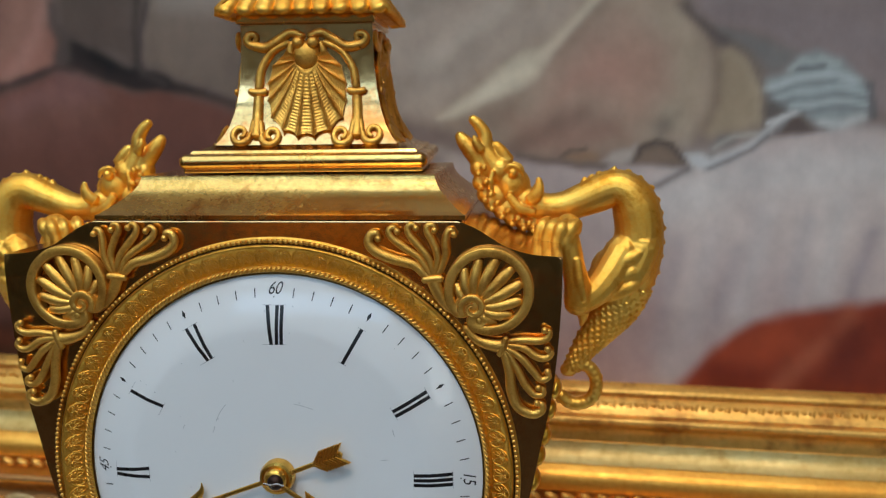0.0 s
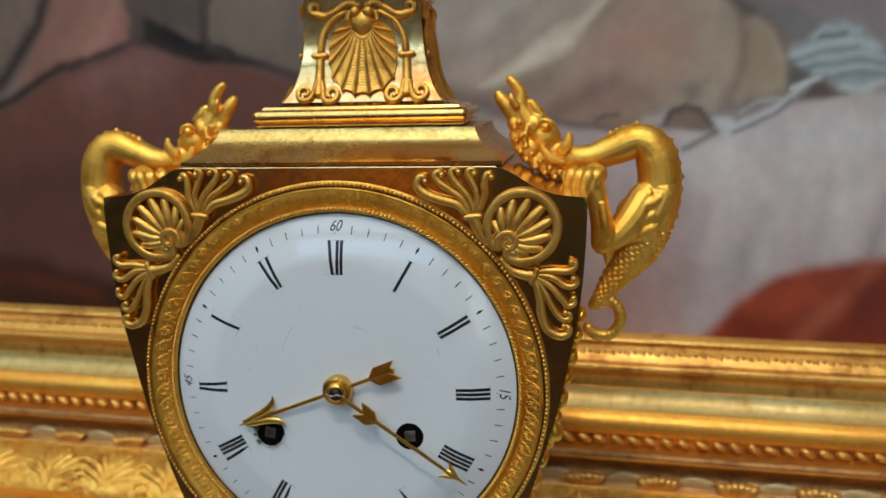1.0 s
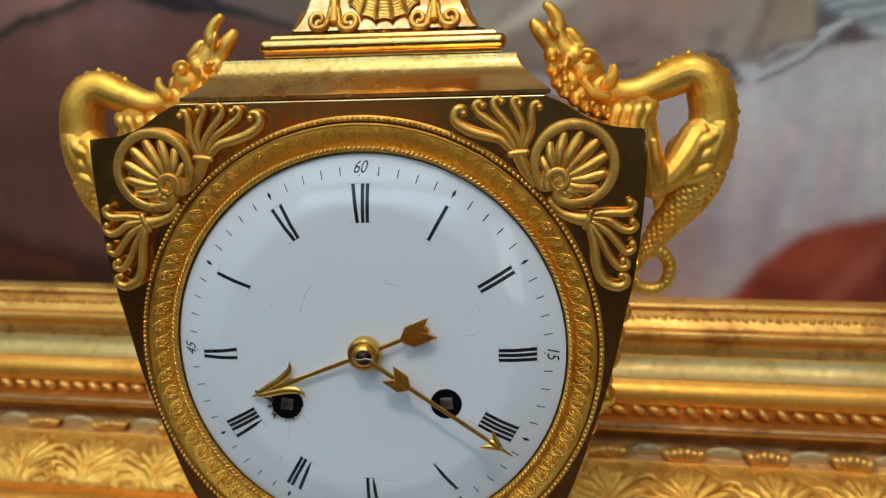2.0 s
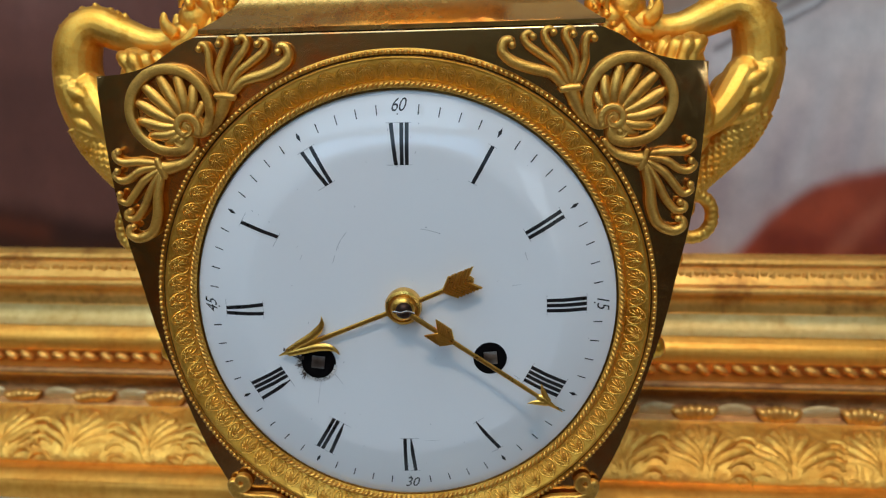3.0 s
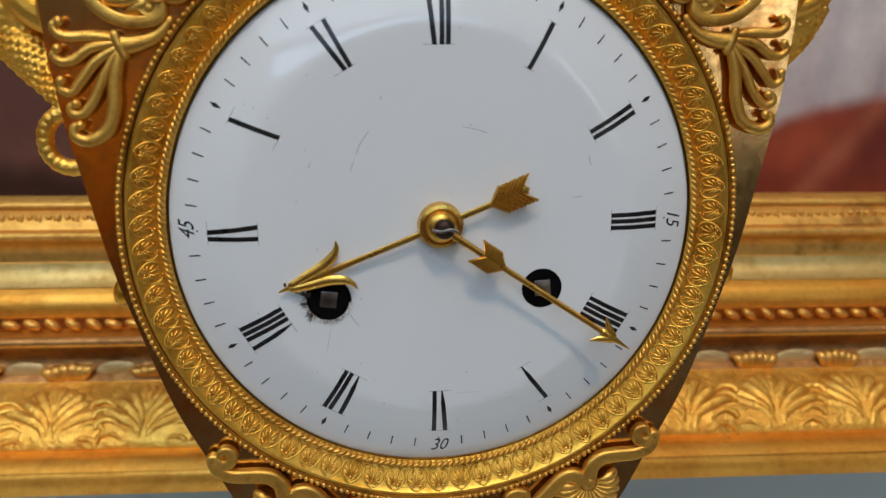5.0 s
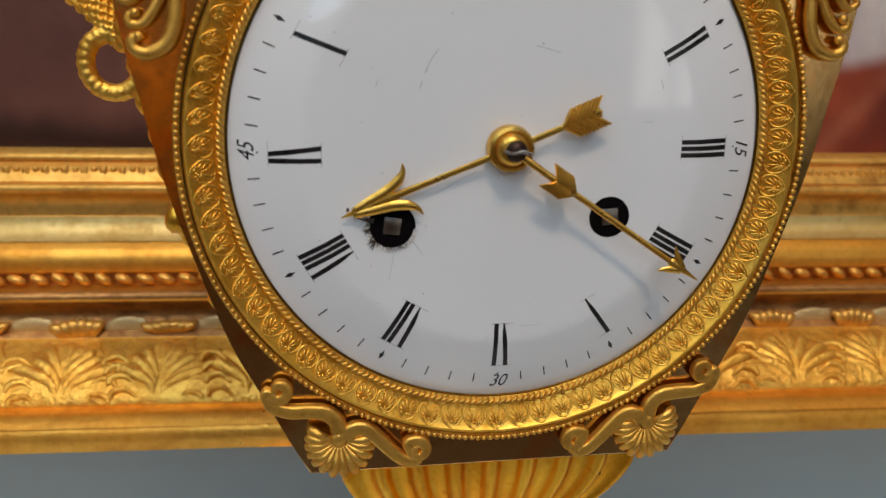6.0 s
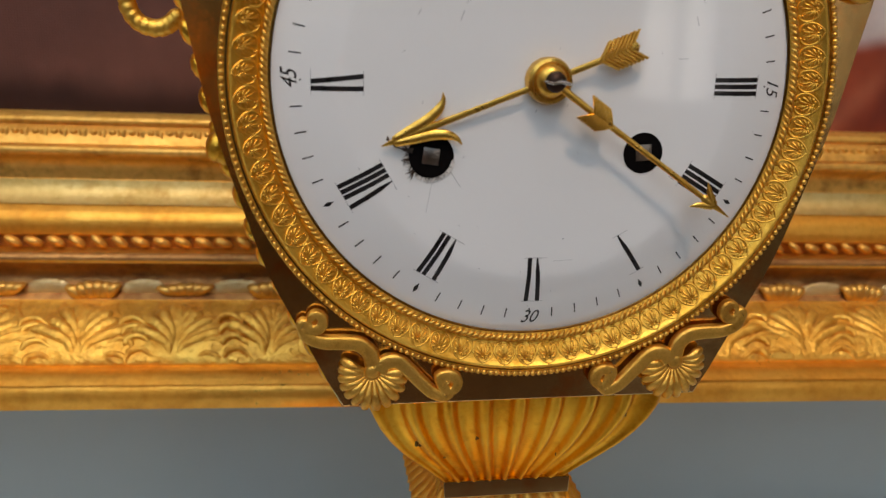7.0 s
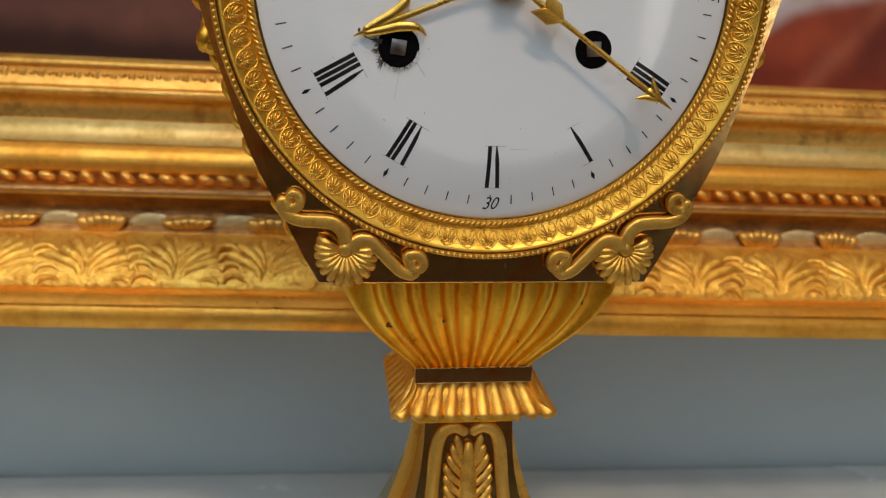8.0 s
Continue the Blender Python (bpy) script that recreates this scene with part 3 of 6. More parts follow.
    band([(0.1535, 0.1045), (0.1571, 0.1071), (0.1622, 0.1057), (0.1646, 0.1076), (0.1710, 0.1057)], 0.0016, (176, 188, 190), 0.7)
    band([(0.1561, 0.1038), (0.1611, 0.1038), (0.1660, 0.1051)], 0.0012, (98, 104, 108), 0.7)
    band([(0.1676, 0.0829), (0.1752, 0.0816), (0.1825, 0.0849)], 0.0022, (200, 207, 208), 0.8)
    band([(0.1846, 0.0979), (0.1860, 0.0914), (0.1862, 0.0856)], 0.0018, (96, 92, 96), 0.8)
    area([(0.1458, 0.0954), (0.1531, 0.0901), (0.1546, 0.0875), (0.1483, 0.0848), (0.1460, 0.0808), (0.1446, 0.0835)], (96, 90, 88), 0.0022, 0.9)
    area([(0.1500, 0.0795), (0.1541, 0.0855), (0.1597, 0.0868), (0.1637, 0.0835), (0.1697, 0.0803), (0.1590, 0.0785)], (94, 82, 78), 0.0022, 0.95)
    area([(0.1493, 0.0795), (0.1528, 0.0848), (0.1572, 0.0868), (0.1548, 0.0842), (0.1518, 0.0802)], (132, 134, 138), 0.0015, 0.9)
    area([(0.1239, 0.0672), (0.1242, 0.0740), (0.1280, 0.0781), (0.1358, 0.0781), (0.1334, 0.0741), (0.1270, 0.0720)], (128, 125, 124), 0.0022, 0.9)
    area([(0.1167, 0.0651), (0.1139, 0.0699), (0.1204, 0.0713), (0.1245, 0.0686), (0.1323, 0.0707), (0.1399, 0.0755), (0.1460, 0.0808), (0.1496, 0.0848), (0.1559, 0.0875), (0.1498, 0.0822), (0.1463, 0.0768), (0.1375, 0.0714), (0.1273, 0.0652), (0.1221, 0.0645)], (196, 200, 203), 0.0018, 0.95)
    band([(0.1256, 0.0727), (0.1332, 0.0774), (0.1423, 0.0788)], 0.0012, (180, 176, 170), 0.7)
    band([(0.1234, 0.0645), (0.1325, 0.0673), (0.1413, 0.0728), (0.1475, 0.0782)], 0.0012, (118, 114, 116), 0.75)
    band([(0.1471, 0.0835), (0.1521, 0.0862), (0.1578, 0.0875)], 0.0012, (206, 210, 212), 0.85)
    area([(0.0918, 0.0669), (0.0949, 0.0738), (0.1016, 0.0763), (0.1083, 0.0746), (0.1126, 0.0685), (0.1161, 0.0644), (0.1087, 0.0650), (0.1019, 0.0677)], (112, 98, 88), 0.002, 0.95)
    area([(0.0952, 0.0676), (0.0984, 0.0725), (0.1043, 0.0739), (0.1092, 0.0705), (0.1120, 0.0664), (0.1032, 0.0684)], (140, 120, 104), 0.0025, 0.7)
    band([(0.0945, 0.0683), (0.0963, 0.0732), (0.1022, 0.0759), (0.1083, 0.0742), (0.1133, 0.0671)], 0.001, (84, 74, 70), 0.8)
    area([(0.0664, 0.0678), (0.0684, 0.0712), (0.0746, 0.0726), (0.0801, 0.0707), (0.0816, 0.0668)], (150, 122, 98), 0.002, 0.9)
    band([(0.0664, 0.0695), (0.0697, 0.0723), (0.0759, 0.0729)], 0.001, (96, 84, 78), 0.8)
    area([(0.0816, 0.0671), (0.0856, 0.0703), (0.0923, 0.0724), (0.0949, 0.0745), (0.0931, 0.0683), (0.0898, 0.0658)], (184, 176, 170), 0.002, 0.9)
    band([(0.0468, 0.0686), (0.0595, 0.0673), (0.0706, 0.0665), (0.0830, 0.0657)], 0.0016, (112, 100, 94), 0.8)
    band([(0.1036, 0.0581), (0.1089, 0.0609), (0.1155, 0.0637)], 0.0016, (122, 114, 114), 0.8)
    band([(0.0141, 0.0705), (0.0227, 0.0663), (0.0313, 0.0635)], 0.003, (190, 178, 168), 0.5)
    # brick-red cloth
    area([(0.1066, -0.0556), (0.1120, -0.0312), (0.1236, -0.0189), (0.1350, -0.0069), (0.1462, 0.0023), (0.1598, 0.0065), (0.1754, 0.0089), (0.2141, 0.0152), (0.2197, -0.0536)], (148, 62, 38), 0.004)
    area([(0.1196, -0.0388), (0.1332, -0.0198), (0.1564, -0.0163), (0.1865, -0.0250), (0.1876, -0.0402)], (103, 40, 26), 0.010, 0.75)
    area([(0.1420, -0.0067), (0.1578, 0.0014), (0.1803, 0.0021), (0.1855, -0.0101), (0.1585, -0.0124)], (145, 67, 42), 0.010, 0.6)
    area([(0.1710, 0.0068), (0.2143, 0.0128), (0.2180, -0.0335), (0.1824, -0.0303)], (109, 42, 27), 0.008, 0.7)
    band([(0.1572, -0.0255), (0.1685, -0.0117), (0.1828, 0.0058)], 0.0045, (164, 92, 66), 0.6)
    band([(0.1578, 0.0036), (0.1678, -0.0013), (0.1749, -0.0010)], 0.005, (134, 56, 34), 0.6)
    area([(0.1775, -0.0035), (0.1878, 0.0021), (0.1908, -0.0055), (0.1858, -0.0188), (0.1742, -0.0247), (0.1714, -0.0195)], (96, 36, 26), 0.006, 0.7)
    band([(0.1342, -0.0132), (0.1489, -0.0099), (0.1557, -0.0017)], 0.006, (164, 72, 42), 0.5)
    band([(0.1321, -0.0213), (0.1472, -0.0233)], 0.006, (122, 44, 26), 0.6)
    return c * np.array((1.06, 0.99, 0.94)) * (1 + 0.09 * f + 0.09 * m + 0.05 * g)[:, None]


def painting_material():
    m, nodes, links, p = material("oil_paint_on_canvas")
    at = nodes.new("ShaderNodeAttribute")
    at.attribute_name = "paint"
    brush = noise_node(nodes, links, 120, 5, 0.6, (1.0, 1.0, 0.85))
    tone = nodes.new("ShaderNodeMix")
    tone.data_type, tone.blend_type = "RGBA", "MULTIPLY"
    tone.inputs[0].default_value = 0.55
    links.new(at.outputs["Color"], tone.inputs[6])
    links.new(ramp(nodes, links, brush, [(0.3, (0.84, 0.83, 0.82)), (0.7, (1.14, 1.13, 1.12))]), tone.inputs[7])
    links.new(tone.outputs[2], p.inputs["Base Color"])
    p.inputs["Roughness"].default_value = 0.42
    p.inputs["Specular IOR Level"].default_value = 0.35
    tc = nodes.new("ShaderNodeTexCoord")
    waves = []
    for axis in ("X", "Z"):
        w = nodes.new("ShaderNodeTexWave")
        w.bands_direction = axis
        w.inputs["Scale"].default_value, w.inputs["Distortion"].default_value, w.inputs["Detail"].default_value = 330, 1.2, 1
        links.new(tc.outputs["Object"], w.inputs["Vector"])
        waves.append(w.outputs["Fac"])
    add = nodes.new("ShaderNodeMath")
    links.new(waves[0], add.inputs[0])
    links.new(waves[1], add.inputs[1])
    links.new(bump(nodes, links, brush, 0.25, 0.0008, bump(nodes, links, add.outputs[0], 0.18, 0.0003)), p.inputs["Normal"])
    return m


def framed_painting():
    top = thing("framed_painting", (0, 0.166, ZC + SIGHT_Z), "oil painting of pale drapery in a carved gilt frame", "painting")
    top.matrix_world = frame_pose() @ Matrix.Translation((0, 0.166, SIGHT_Z))
    # canvas
    bm = bmesh.new()
    xs = [-PIC_W / 2, *np.linspace(-0.33, 0.33, 400), PIC_W / 2]
    zs = [-0.012, *np.linspace(-0.004, 0.19, 140), PIC_H]
    grid = [[bm.verts.new((x, 0.0, z)) for x in xs] for z in zs]
    for a, b in zip(grid, grid[1:]):
        for k in range(len(xs) - 1):
            bm.faces.new((a[k], a[k + 1], b[k + 1], b[k]))
    back = [bm.verts.new((sx * PIC_W / 2, 0.008, z)) for sx, z in ((-1, -0.012), (1, -0.012), (1, PIC_H), (-1, PIC_H))]
    bm.faces.new(back)
    for i in range(4):
        a, b = back[i], back[(i + 1) % 4]
        side = {0: grid[0], 1: [r[-1] for r in grid], 2: grid[-1], 3: [r[0] for r in grid]}[i]
        bm.faces.new([a, b] + (side[::-1] if i < 2 else side))
    canvas = part("canvas", bm, painting_material(), top, "oil paint on woven canvas, greys, pinks and brick red")
    me = canvas.data
    co = np.empty(len(me.vertices) * 3)
    me.vertices.foreach_get("co", co)
    co = co.reshape(-1, 3)
    col = painted_colours(co[:, 0], co[:, 2] + SIGHT_Z)
    attr = me.color_attributes.new("paint", "FLOAT_COLOR", "POINT")
    attr.data.foreach_set("color", np.c_[np.clip(col, 0, 1), np.ones(len(col))].ravel())
    # mouldings: (depth behind the dial, drop below the sight edge)
    def arc(y0, d0, y1, d1, out, n=5):
        # a moulding between two edges that swells by out (minus: a hollow)
        v = Vector((y1 - y0, d1 - d0))
        nrm = Vector((-v.y, v.x)).normalized()
        return [tuple(Vector((y0, d0)) + v * t + nrm * out * math.sin(math.pi * t)) for t in [i / n for i in range(n + 1)]]

    profile = [(0.168, -0.001), (0.1605, 0.0002)] + arc(0.1600, 0.0006, 0.1590, 0.0030, 0.0006) + [(0.1596, 0.0033)] + arc(0.1590, 0.0036, 0.1532, 0.0094, 0.0008)
    profile += [(0.1535, 0.0097)] + arc(0.1515, 0.0098, 0.1492, 0.0125, 0.0012) + arc(0.1497, 0.0130, 0.1556, 0.0222, -0.0026) + arc(0.1553, 0.0224, 0.1499, 0.0303, -0.0014)
    profile += arc(0.1496, 0.0307, 0.1446, 0.0402, 0.0022) + [(0.1462, 0.0412), (0.1466, 0.0452), (0.1350, 0.0450)] + arc(0.1338, 0.0437, 0.1320, 0.0468, 0.0010)
    profile += arc(0.1330, 0.0472, 0.1332, 0.0604, -0.0050, 8) + arc(0.1328, 0.0608, 0.1092, 0.0742, 0.0028, 8) + [(0.1092, 0.0750)]
    profile += arc(0.1078, 0.0752, 0.0988, 0.0772, 0.0012) + [(0.1004, 0.0778)] + arc(0.1000, 0.0780, 0.0992, 0.0857, 0.0008) + [(0.184, 0.0859)]
    w, h = PIC_W / 2, PIC_H

    def rail(name, corner):
        bm = bmesh.new()
        rows = [[bm.verts.new((p[0], y - 0.166, p[1])) for p in corner(d)] for y, d in profile]
        for a, b in zip(rows, rows[1:]):
            bm.faces.new((a[0], a[1], b[1], b[0]))
        for f, (y, d) in zip(list(bm.faces), profile):
            # index 3 browns the pearl groove and deep hollow, shade put into colour
            f.material_index = 1 if d < 0.0222 else 2 if 0.0606 < d < 0.0742 else 3 if 0.0411 < d < 0.0452 or 0.0470 < d < 0.0600 else 0
        bm.faces.new((rows[-1][0], rows[-1][1], rows[0][1], rows[0][0]))
        ob = part(name, bm, LEAF, top, "", 50)
        ob.data.materials.append(LEAF_DARK)
        ob.data.materials.append(LEAF_WORN)
        ob.data.materials.append(LEAF_SHADE)
        return ob

    # pale hollow between the mouldings
    bm = bmesh.new()
    strip = arc(0.1549, 0.0224, 0.1494, 0.0302, -0.0014)
    rows = [[bm.verts.new((sx * (w + d), y - 0.166, -d)) for sx in (-1, 1)] for y, d in strip]
    for a, b in zip(rows, rows[1:]):
        bm.faces.new((a[0], a[1], b[1], b[0]))
    part("pale_hollow", bm, LEAF_PALE, top, "pale gilding in the hollow", 50)
    low = rail("bottom_rail", lambda d: ((-w - d, -d), (w + d, -d)))
    rail("top_rail", lambda d: ((-w - d, h + d), (w + d, h + d)))
    rail("side_rail", lambda d: ((-w - d, -d), (-w - d, h + d)))
    rail("side_rail", lambda d: ((w + d, -d), (w + d, h + d)))
    return top, low


painting, bottom_rail = framed_painting()


# ---- the clock: case ----
clock = thing("mantel_clock", CLOCK_BASE, "gilt bronze clock with white enamel dial on marble shelf", "clock")
CASE_BACK = 0.067
HALF = [(0.0, 0.0625), (0.044, 0.0625), (0.0485, 0.0605), (0.0520, 0.0583), (0.0555, 0.0563), (0.0610, 0.0547), (0.0682, 0.0541), (0.0679, 0.043), (0.0670, 0.030),
        (0.0654, 0.018), (0.0633, 0.0080), (0.0604, -0.006), (0.0563, -0.020), (0.0510, -0.036), (0.0452, -0.048), (0.0372, -0.0645), (0.0, -0.0645)]


def case():
    bm = bmesh.new()
    cove = [(p.x, p.z) for p in spline([(x, 0, z) for x, z in HALF[1:7]], 5)]
    flank = [(p.x, p.z) for p in spline([(x, 0, z) for x, z in HALF[6:-1]], 3)]
    half = cove + flank[1:]
    outline = half + [(-x, z) for x, z in half[::-1]]
    front = [bm.verts.new((x, 0.001, z)) for x, z in outline]
    back = [bm.verts.new((x, CASE_BACK, z)) for x, z in outline]
    n = len(outline)
    ff = bm.faces.new(front)
    bm.faces.new(back[::-1])
    for k in range(n):
        bm.faces.new((front[k], front[(k + 1) % n], back[(k + 1) % n], back[k]))
    bmesh.ops.bevel(bm, geom=list(ff.edges), offset=0.0005, segments=2, affect="EDGES", profile=0.5)
    # round opening for the dial, with its sunk floor
    ff = max((f for f in bm.faces if all(abs(v.co.y - 0.001) < 1e-5 for v in f.verts)), key=lambda f: f.calc_area())
    rim = list(ff.edges)
    bm.faces.remove(ff)
    hole = [[bm.verts.new((0.0560 * math.sin(2 * math.pi * k / 96), y, 0.0560 * math.cos(2 * math.pi * k / 96))) for k in range(96)] for y in (0.001, 0.008)]
    edges = [bm.edges.new((hole[0][k], hole[0][(k + 1) % 96])) for k in range(96)]
    for k in range(96):
        bm.faces.new((hole[0][k], hole[0][(k + 1) % 96], hole[1][(k + 1) % 96], hole[1][k]))
    bm.faces.new(hole[1])
    bmesh.ops.triangle_fill(bm, use_beauty=True, edges=rim + edges)
    return part("case", bm, PLATE, clock, "tarnished dark gilt case with polished front plate", 50, True)


case()

# coved shoulder and the plinth above the case
bm = bmesh.new()
levels = []
for i in range(11):
    t = i / 10
    inset = math.sin(t * math.pi / 2)
    levels.append((0.0640 + 0.0084 * t, 0.0440 - 0.0072 * inset, 0.0324 - 0.0086 * inset))
frustum(bm, [(0.0627, 0.0448, 0.0331), (0.0637, 0.0448, 0.0331)] + levels, 0.0010, 0.0342)
part("shoulder", bm, GILT_BRIGHT, clock, "burnished gilt coved shoulder", 25)

UPPER = (0.0026, 0.041)        # middle of the turned upper part
upper_turn = Matrix.Translation((UPPER[0], UPPER[1], 0)) @ pose(0, 0, 0, 0, 0, 3.4)


def upper(name, bm, mat, label="", smooth=35, even=False):
    bmesh.ops.transform(bm, matrix=upper_turn, verts=bm.verts)
    return part(name, bm, mat, clock, label, smooth, even)


bm = bmesh.new()
box(bm, -0.0300, 0.0300, -0.0263, 0.0263, 0.0728, 0.0742, 0.0003)
box(bm, -0.0312, 0.0312, -0.0275, 0.0275, 0.0737, 0.0775, 0.00185, 8)
frustum(bm, [(0.0776, 0.0285, 0.0250), (0.0783, 0.0280, 0.0246), (0.0786, 0.0262, 0.0230), (0.0795, 0.0240, 0.0212), (0.0800, 0.0236, 0.0208)])
upper("plinth", bm, GILT_BRIGHT, "burnished gilt stepped plinth", 40, True)


def shaft_half(z):
    return float(np.interp(z, [0.0795, 0.0815, 0.084, 0.088, 0.093, 0.100, 0.110], [0.0233, 0.0217, 0.0203, 0.0189, 0.0179, 0.0172, 0.0170]))


bm = bmesh.new()
frustum(bm, [(z, shaft_half(z), shaft_half(z) - 0.002) for z in (0.0795, 0.0815, 0.084, 0.086, 0.088, 0.0905, 0.093, 0.0965, 0.100, 0.105, 0.110)])
upper("pedestal", bm, PLATE, "tarnished dark gilt flared pedestal", 25)


def scroll_tube(bm, pts, radii, lift, high=0.7, n=6):
    """A flat scroll on the pedestal's curved face."""
    line = [Vector((p.x, -(shaft_half(p.z) - 0.002) - lift, p.z)) for p in spline([(x, 0, z) for x, z in pts], n)]
    sweep(bm, line, radii, 8, high, (0, 1, 0))


def shell_ornament():
    heart, pieces = bmesh.new(), []
    for s in (-1, 1):
        bm = bmesh.new()
        pieces.append(bm)
        # side columns with their collars and feet
        scroll_tube(bm, [(s * 0.0129, 0.0815), (s * 0.0129, 0.086), (s * 0.0127, 0.0925)], [0.0017, 0.0014, 0.0012], 0.0004)
        scroll_tube(bm, [(s * 0.0105, 0.0930), (s * 0.0128, 0.0926), (s * 0.0150, 0.0930)], [0.0008, 0.0010, 0.0008], 0.0010)
        scroll_tube(bm, [(s * 0.0126, 0.0935), (s * 0.0118, 0.0985), (s * 0.0088, 0.1030), (s * 0.0045, 0.1052)], [0.0011, 0.0010, 0.0009, 0.0008], 0.0006)
        scroll_tube(bm, [(s * 0.0136, 0.0855), (s * 0.0142, 0.0822)] + [(x, z) for x, z in curl(s * 0.0170, 0.0822, 0.0026, 0.0007, 180 if s > 0 else 0, 1.25 * s)], [0.0009, 0.0009, 0.0008, 0.0006], 0.0006)
        scroll_tube(bm, [(s * 0.0122, 0.0855), (s * 0.0116, 0.0822)] + [(x, z) for x, z in curl(s * 0.0090, 0.0818, 0.0026, 0.0007, 0 if s > 0 else 180, -1.25 * s)], [0.0009, 0.0009, 0.0008, 0.0006], 0.0006)
        # upper scrolls
        scroll_tube(bm, [(s * 0.0008, 0.1066), (s * 0.0040, 0.1076), (s * 0.0075, 0.1056), (s * 0.0105, 0.1040), (s * 0.0135, 0.1045)] + curl(s * 0.0138, 0.1062, 0.0017, 0.0007, -90, 0.9 * s, 8), [0.0010, 0.0013, 0.0011, 0.0010, 0.0008, 0.0006], 0.0006)
        ball(bm, (s * 0.0019, -shaft_half(0.105) + 0.0002, 0.1050), 0.0016, (1, 0.7, 1), 2)
    # heart above the shell
    bm = heart
    scroll_tube(bm, [(-0.0036, 0.1052), (-0.0043, 0.1025), (-0.0026, 0.0995), (0.0, 0.0972), (0.0026, 0.0995), (0.0043, 0.1025), (0.0036, 0.1052)], [0.0008, 0.0010, 0.0012, 0.0010, 0.0008], 0.0008)
    ball(bm, (0, -shaft_half(0.102) + 0.0010, 0.1018), 0.0038, (0.95, 0.42, 1.0), 2)
    return heart, pieces


def shell():
    """Scallop: one hollowed sheet with raised ribs and small cross ridges, its edge scalloped."""
    bm = bmesh.new()
    tips = [(-0.0052, 0.1030), (-0.0088, 0.0994), (-0.0101, 0.0950), (-0.0102, 0.0905), (-0.0092, 0.0862), (-0.0062, 0.0830), (-0.0022, 0.0817)]
    tips = tips + [(-x, z) for x, z in tips[::-1]]
    across, along = 8, 110
    edge = spline([(x, 0, z) for x, z in tips], across)
    rows = []
    for i, e in enumerate(edge):
        f = (i % across) / across
        hollow = 4 * f * (1 - f)                       # 0 on a rib, 1 in the middle of a bay
        lean = e.x / 0.0102
        start = Vector((0.0016 * lean, 0, 0.1012))
        bend = Vector((start.x + (e.x - start.x) * 0.40, 0, start.z + (e.z - start.z) * 0.56))
        row = []
        for j in range(along + 1):
            t = j / along * (1 - 0.045 * hollow)
            p = start * (1 - t) ** 2 + bend * 2 * t * (1 - t) + e * t * t
            lift = 0.0006 + 0.0011 * math.sin(math.pi * min(1.0, 0.15 + 0.80 * t)) + 0.00075 * t * (1 - hollow) ** 2
            lift += 0.00008 * hollow * math.cos(2 * math.pi * (22 * t + 0.43 * (i // across) + 1.2 * t * (i // across % 2))) * min(1.0, t * 3)
            row.append(bm.verts.new((p.x, -(shaft_half(p.z) - 0.002) - lift, p.z)))
        row.append(bm.verts.new((row[-1].co.x, row[-1].co.y + 0.0016, row[-1].co.z)))
        rows.append(row)
    for a, b in zip(rows, rows[1:]):
        for j in range(len(a) - 1):
            bm.faces.new((a[j], b[j], b[j + 1], a[j + 1]))
    return bm


for k, turn in enumerate((0, 90, -90)):
    heart, scrolls = shell_ornament()
    for name, b in [("shell_ornament", shell()), ("heart_ornament", heart)] + [("scroll_ornament", b) for b in scrolls]:
        # the shaft is a little wider than deep
        bmesh.ops.translate(b, vec=(0, -0.002 if turn else 0, 0), verts=b.verts)
        bmesh.ops.transform(b, matrix=pose(0, 0, 0, 0, 0, turn), verts=b.verts)
        upper(name, b, GILT_PALE, "matt gilt %s" % name.replace("_", " "), 50)


def gadroon_skirt(z_top, z_low, top, low, lobes, deep):
    """A square flared collar of rounded lobes; top, low: half widths."""
    bm = bmesh.new()
    lobes_made = []
    frustum(bm, [(z_low + 0.0002, low * 0.92, low * 0.92 - deep), (z_low + 0.0016, low * 0.93, low * 0.93 - deep), (z_top, top * 0.9, top * 0.9 - deep)])
    for side in range(4):
        turn = pose(0, 0, 0, 0, 0, 90 * side)
        for i in range(lobes):
            u = -1 + 2 * (i + 0.5) / lobes
            pts = [(u * (top + 0.0004), top * 0.94, z_top), (u * (top * 0.55 + low * 0.45), top * 0.80 + low * 0.16, z_top * 0.6 + z_low * 0.4), (u * (top * 0.2 + low * 0.8), top * 0.3 + low * 0.66, z_top * 0.25 + z_low * 0.75), (u * low, low * 0.97, z_low + 0.0006)]
            d = deep if side % 2 == 0 else 0
            line = spline([(x, -(y - d) if side % 2 == 0 else -y, z) for x, y, z in pts], 4)
            line = [turn @ (Vector((p.x * (1 if side % 2 == 0 else (low - deep) / low), p.y, p.z))) for p in line]
            lobe = bmesh.new()
            lobes_made.append(lobe)
            sweep(lobe, line, [top / lobes * 0.85, low / lobes * 0.80, low / lobes * 1.06, low / lobes * 0.92], 8, 0.6, turn @ Vector((0, -1, 0.45)))
    return bm, lobes_made


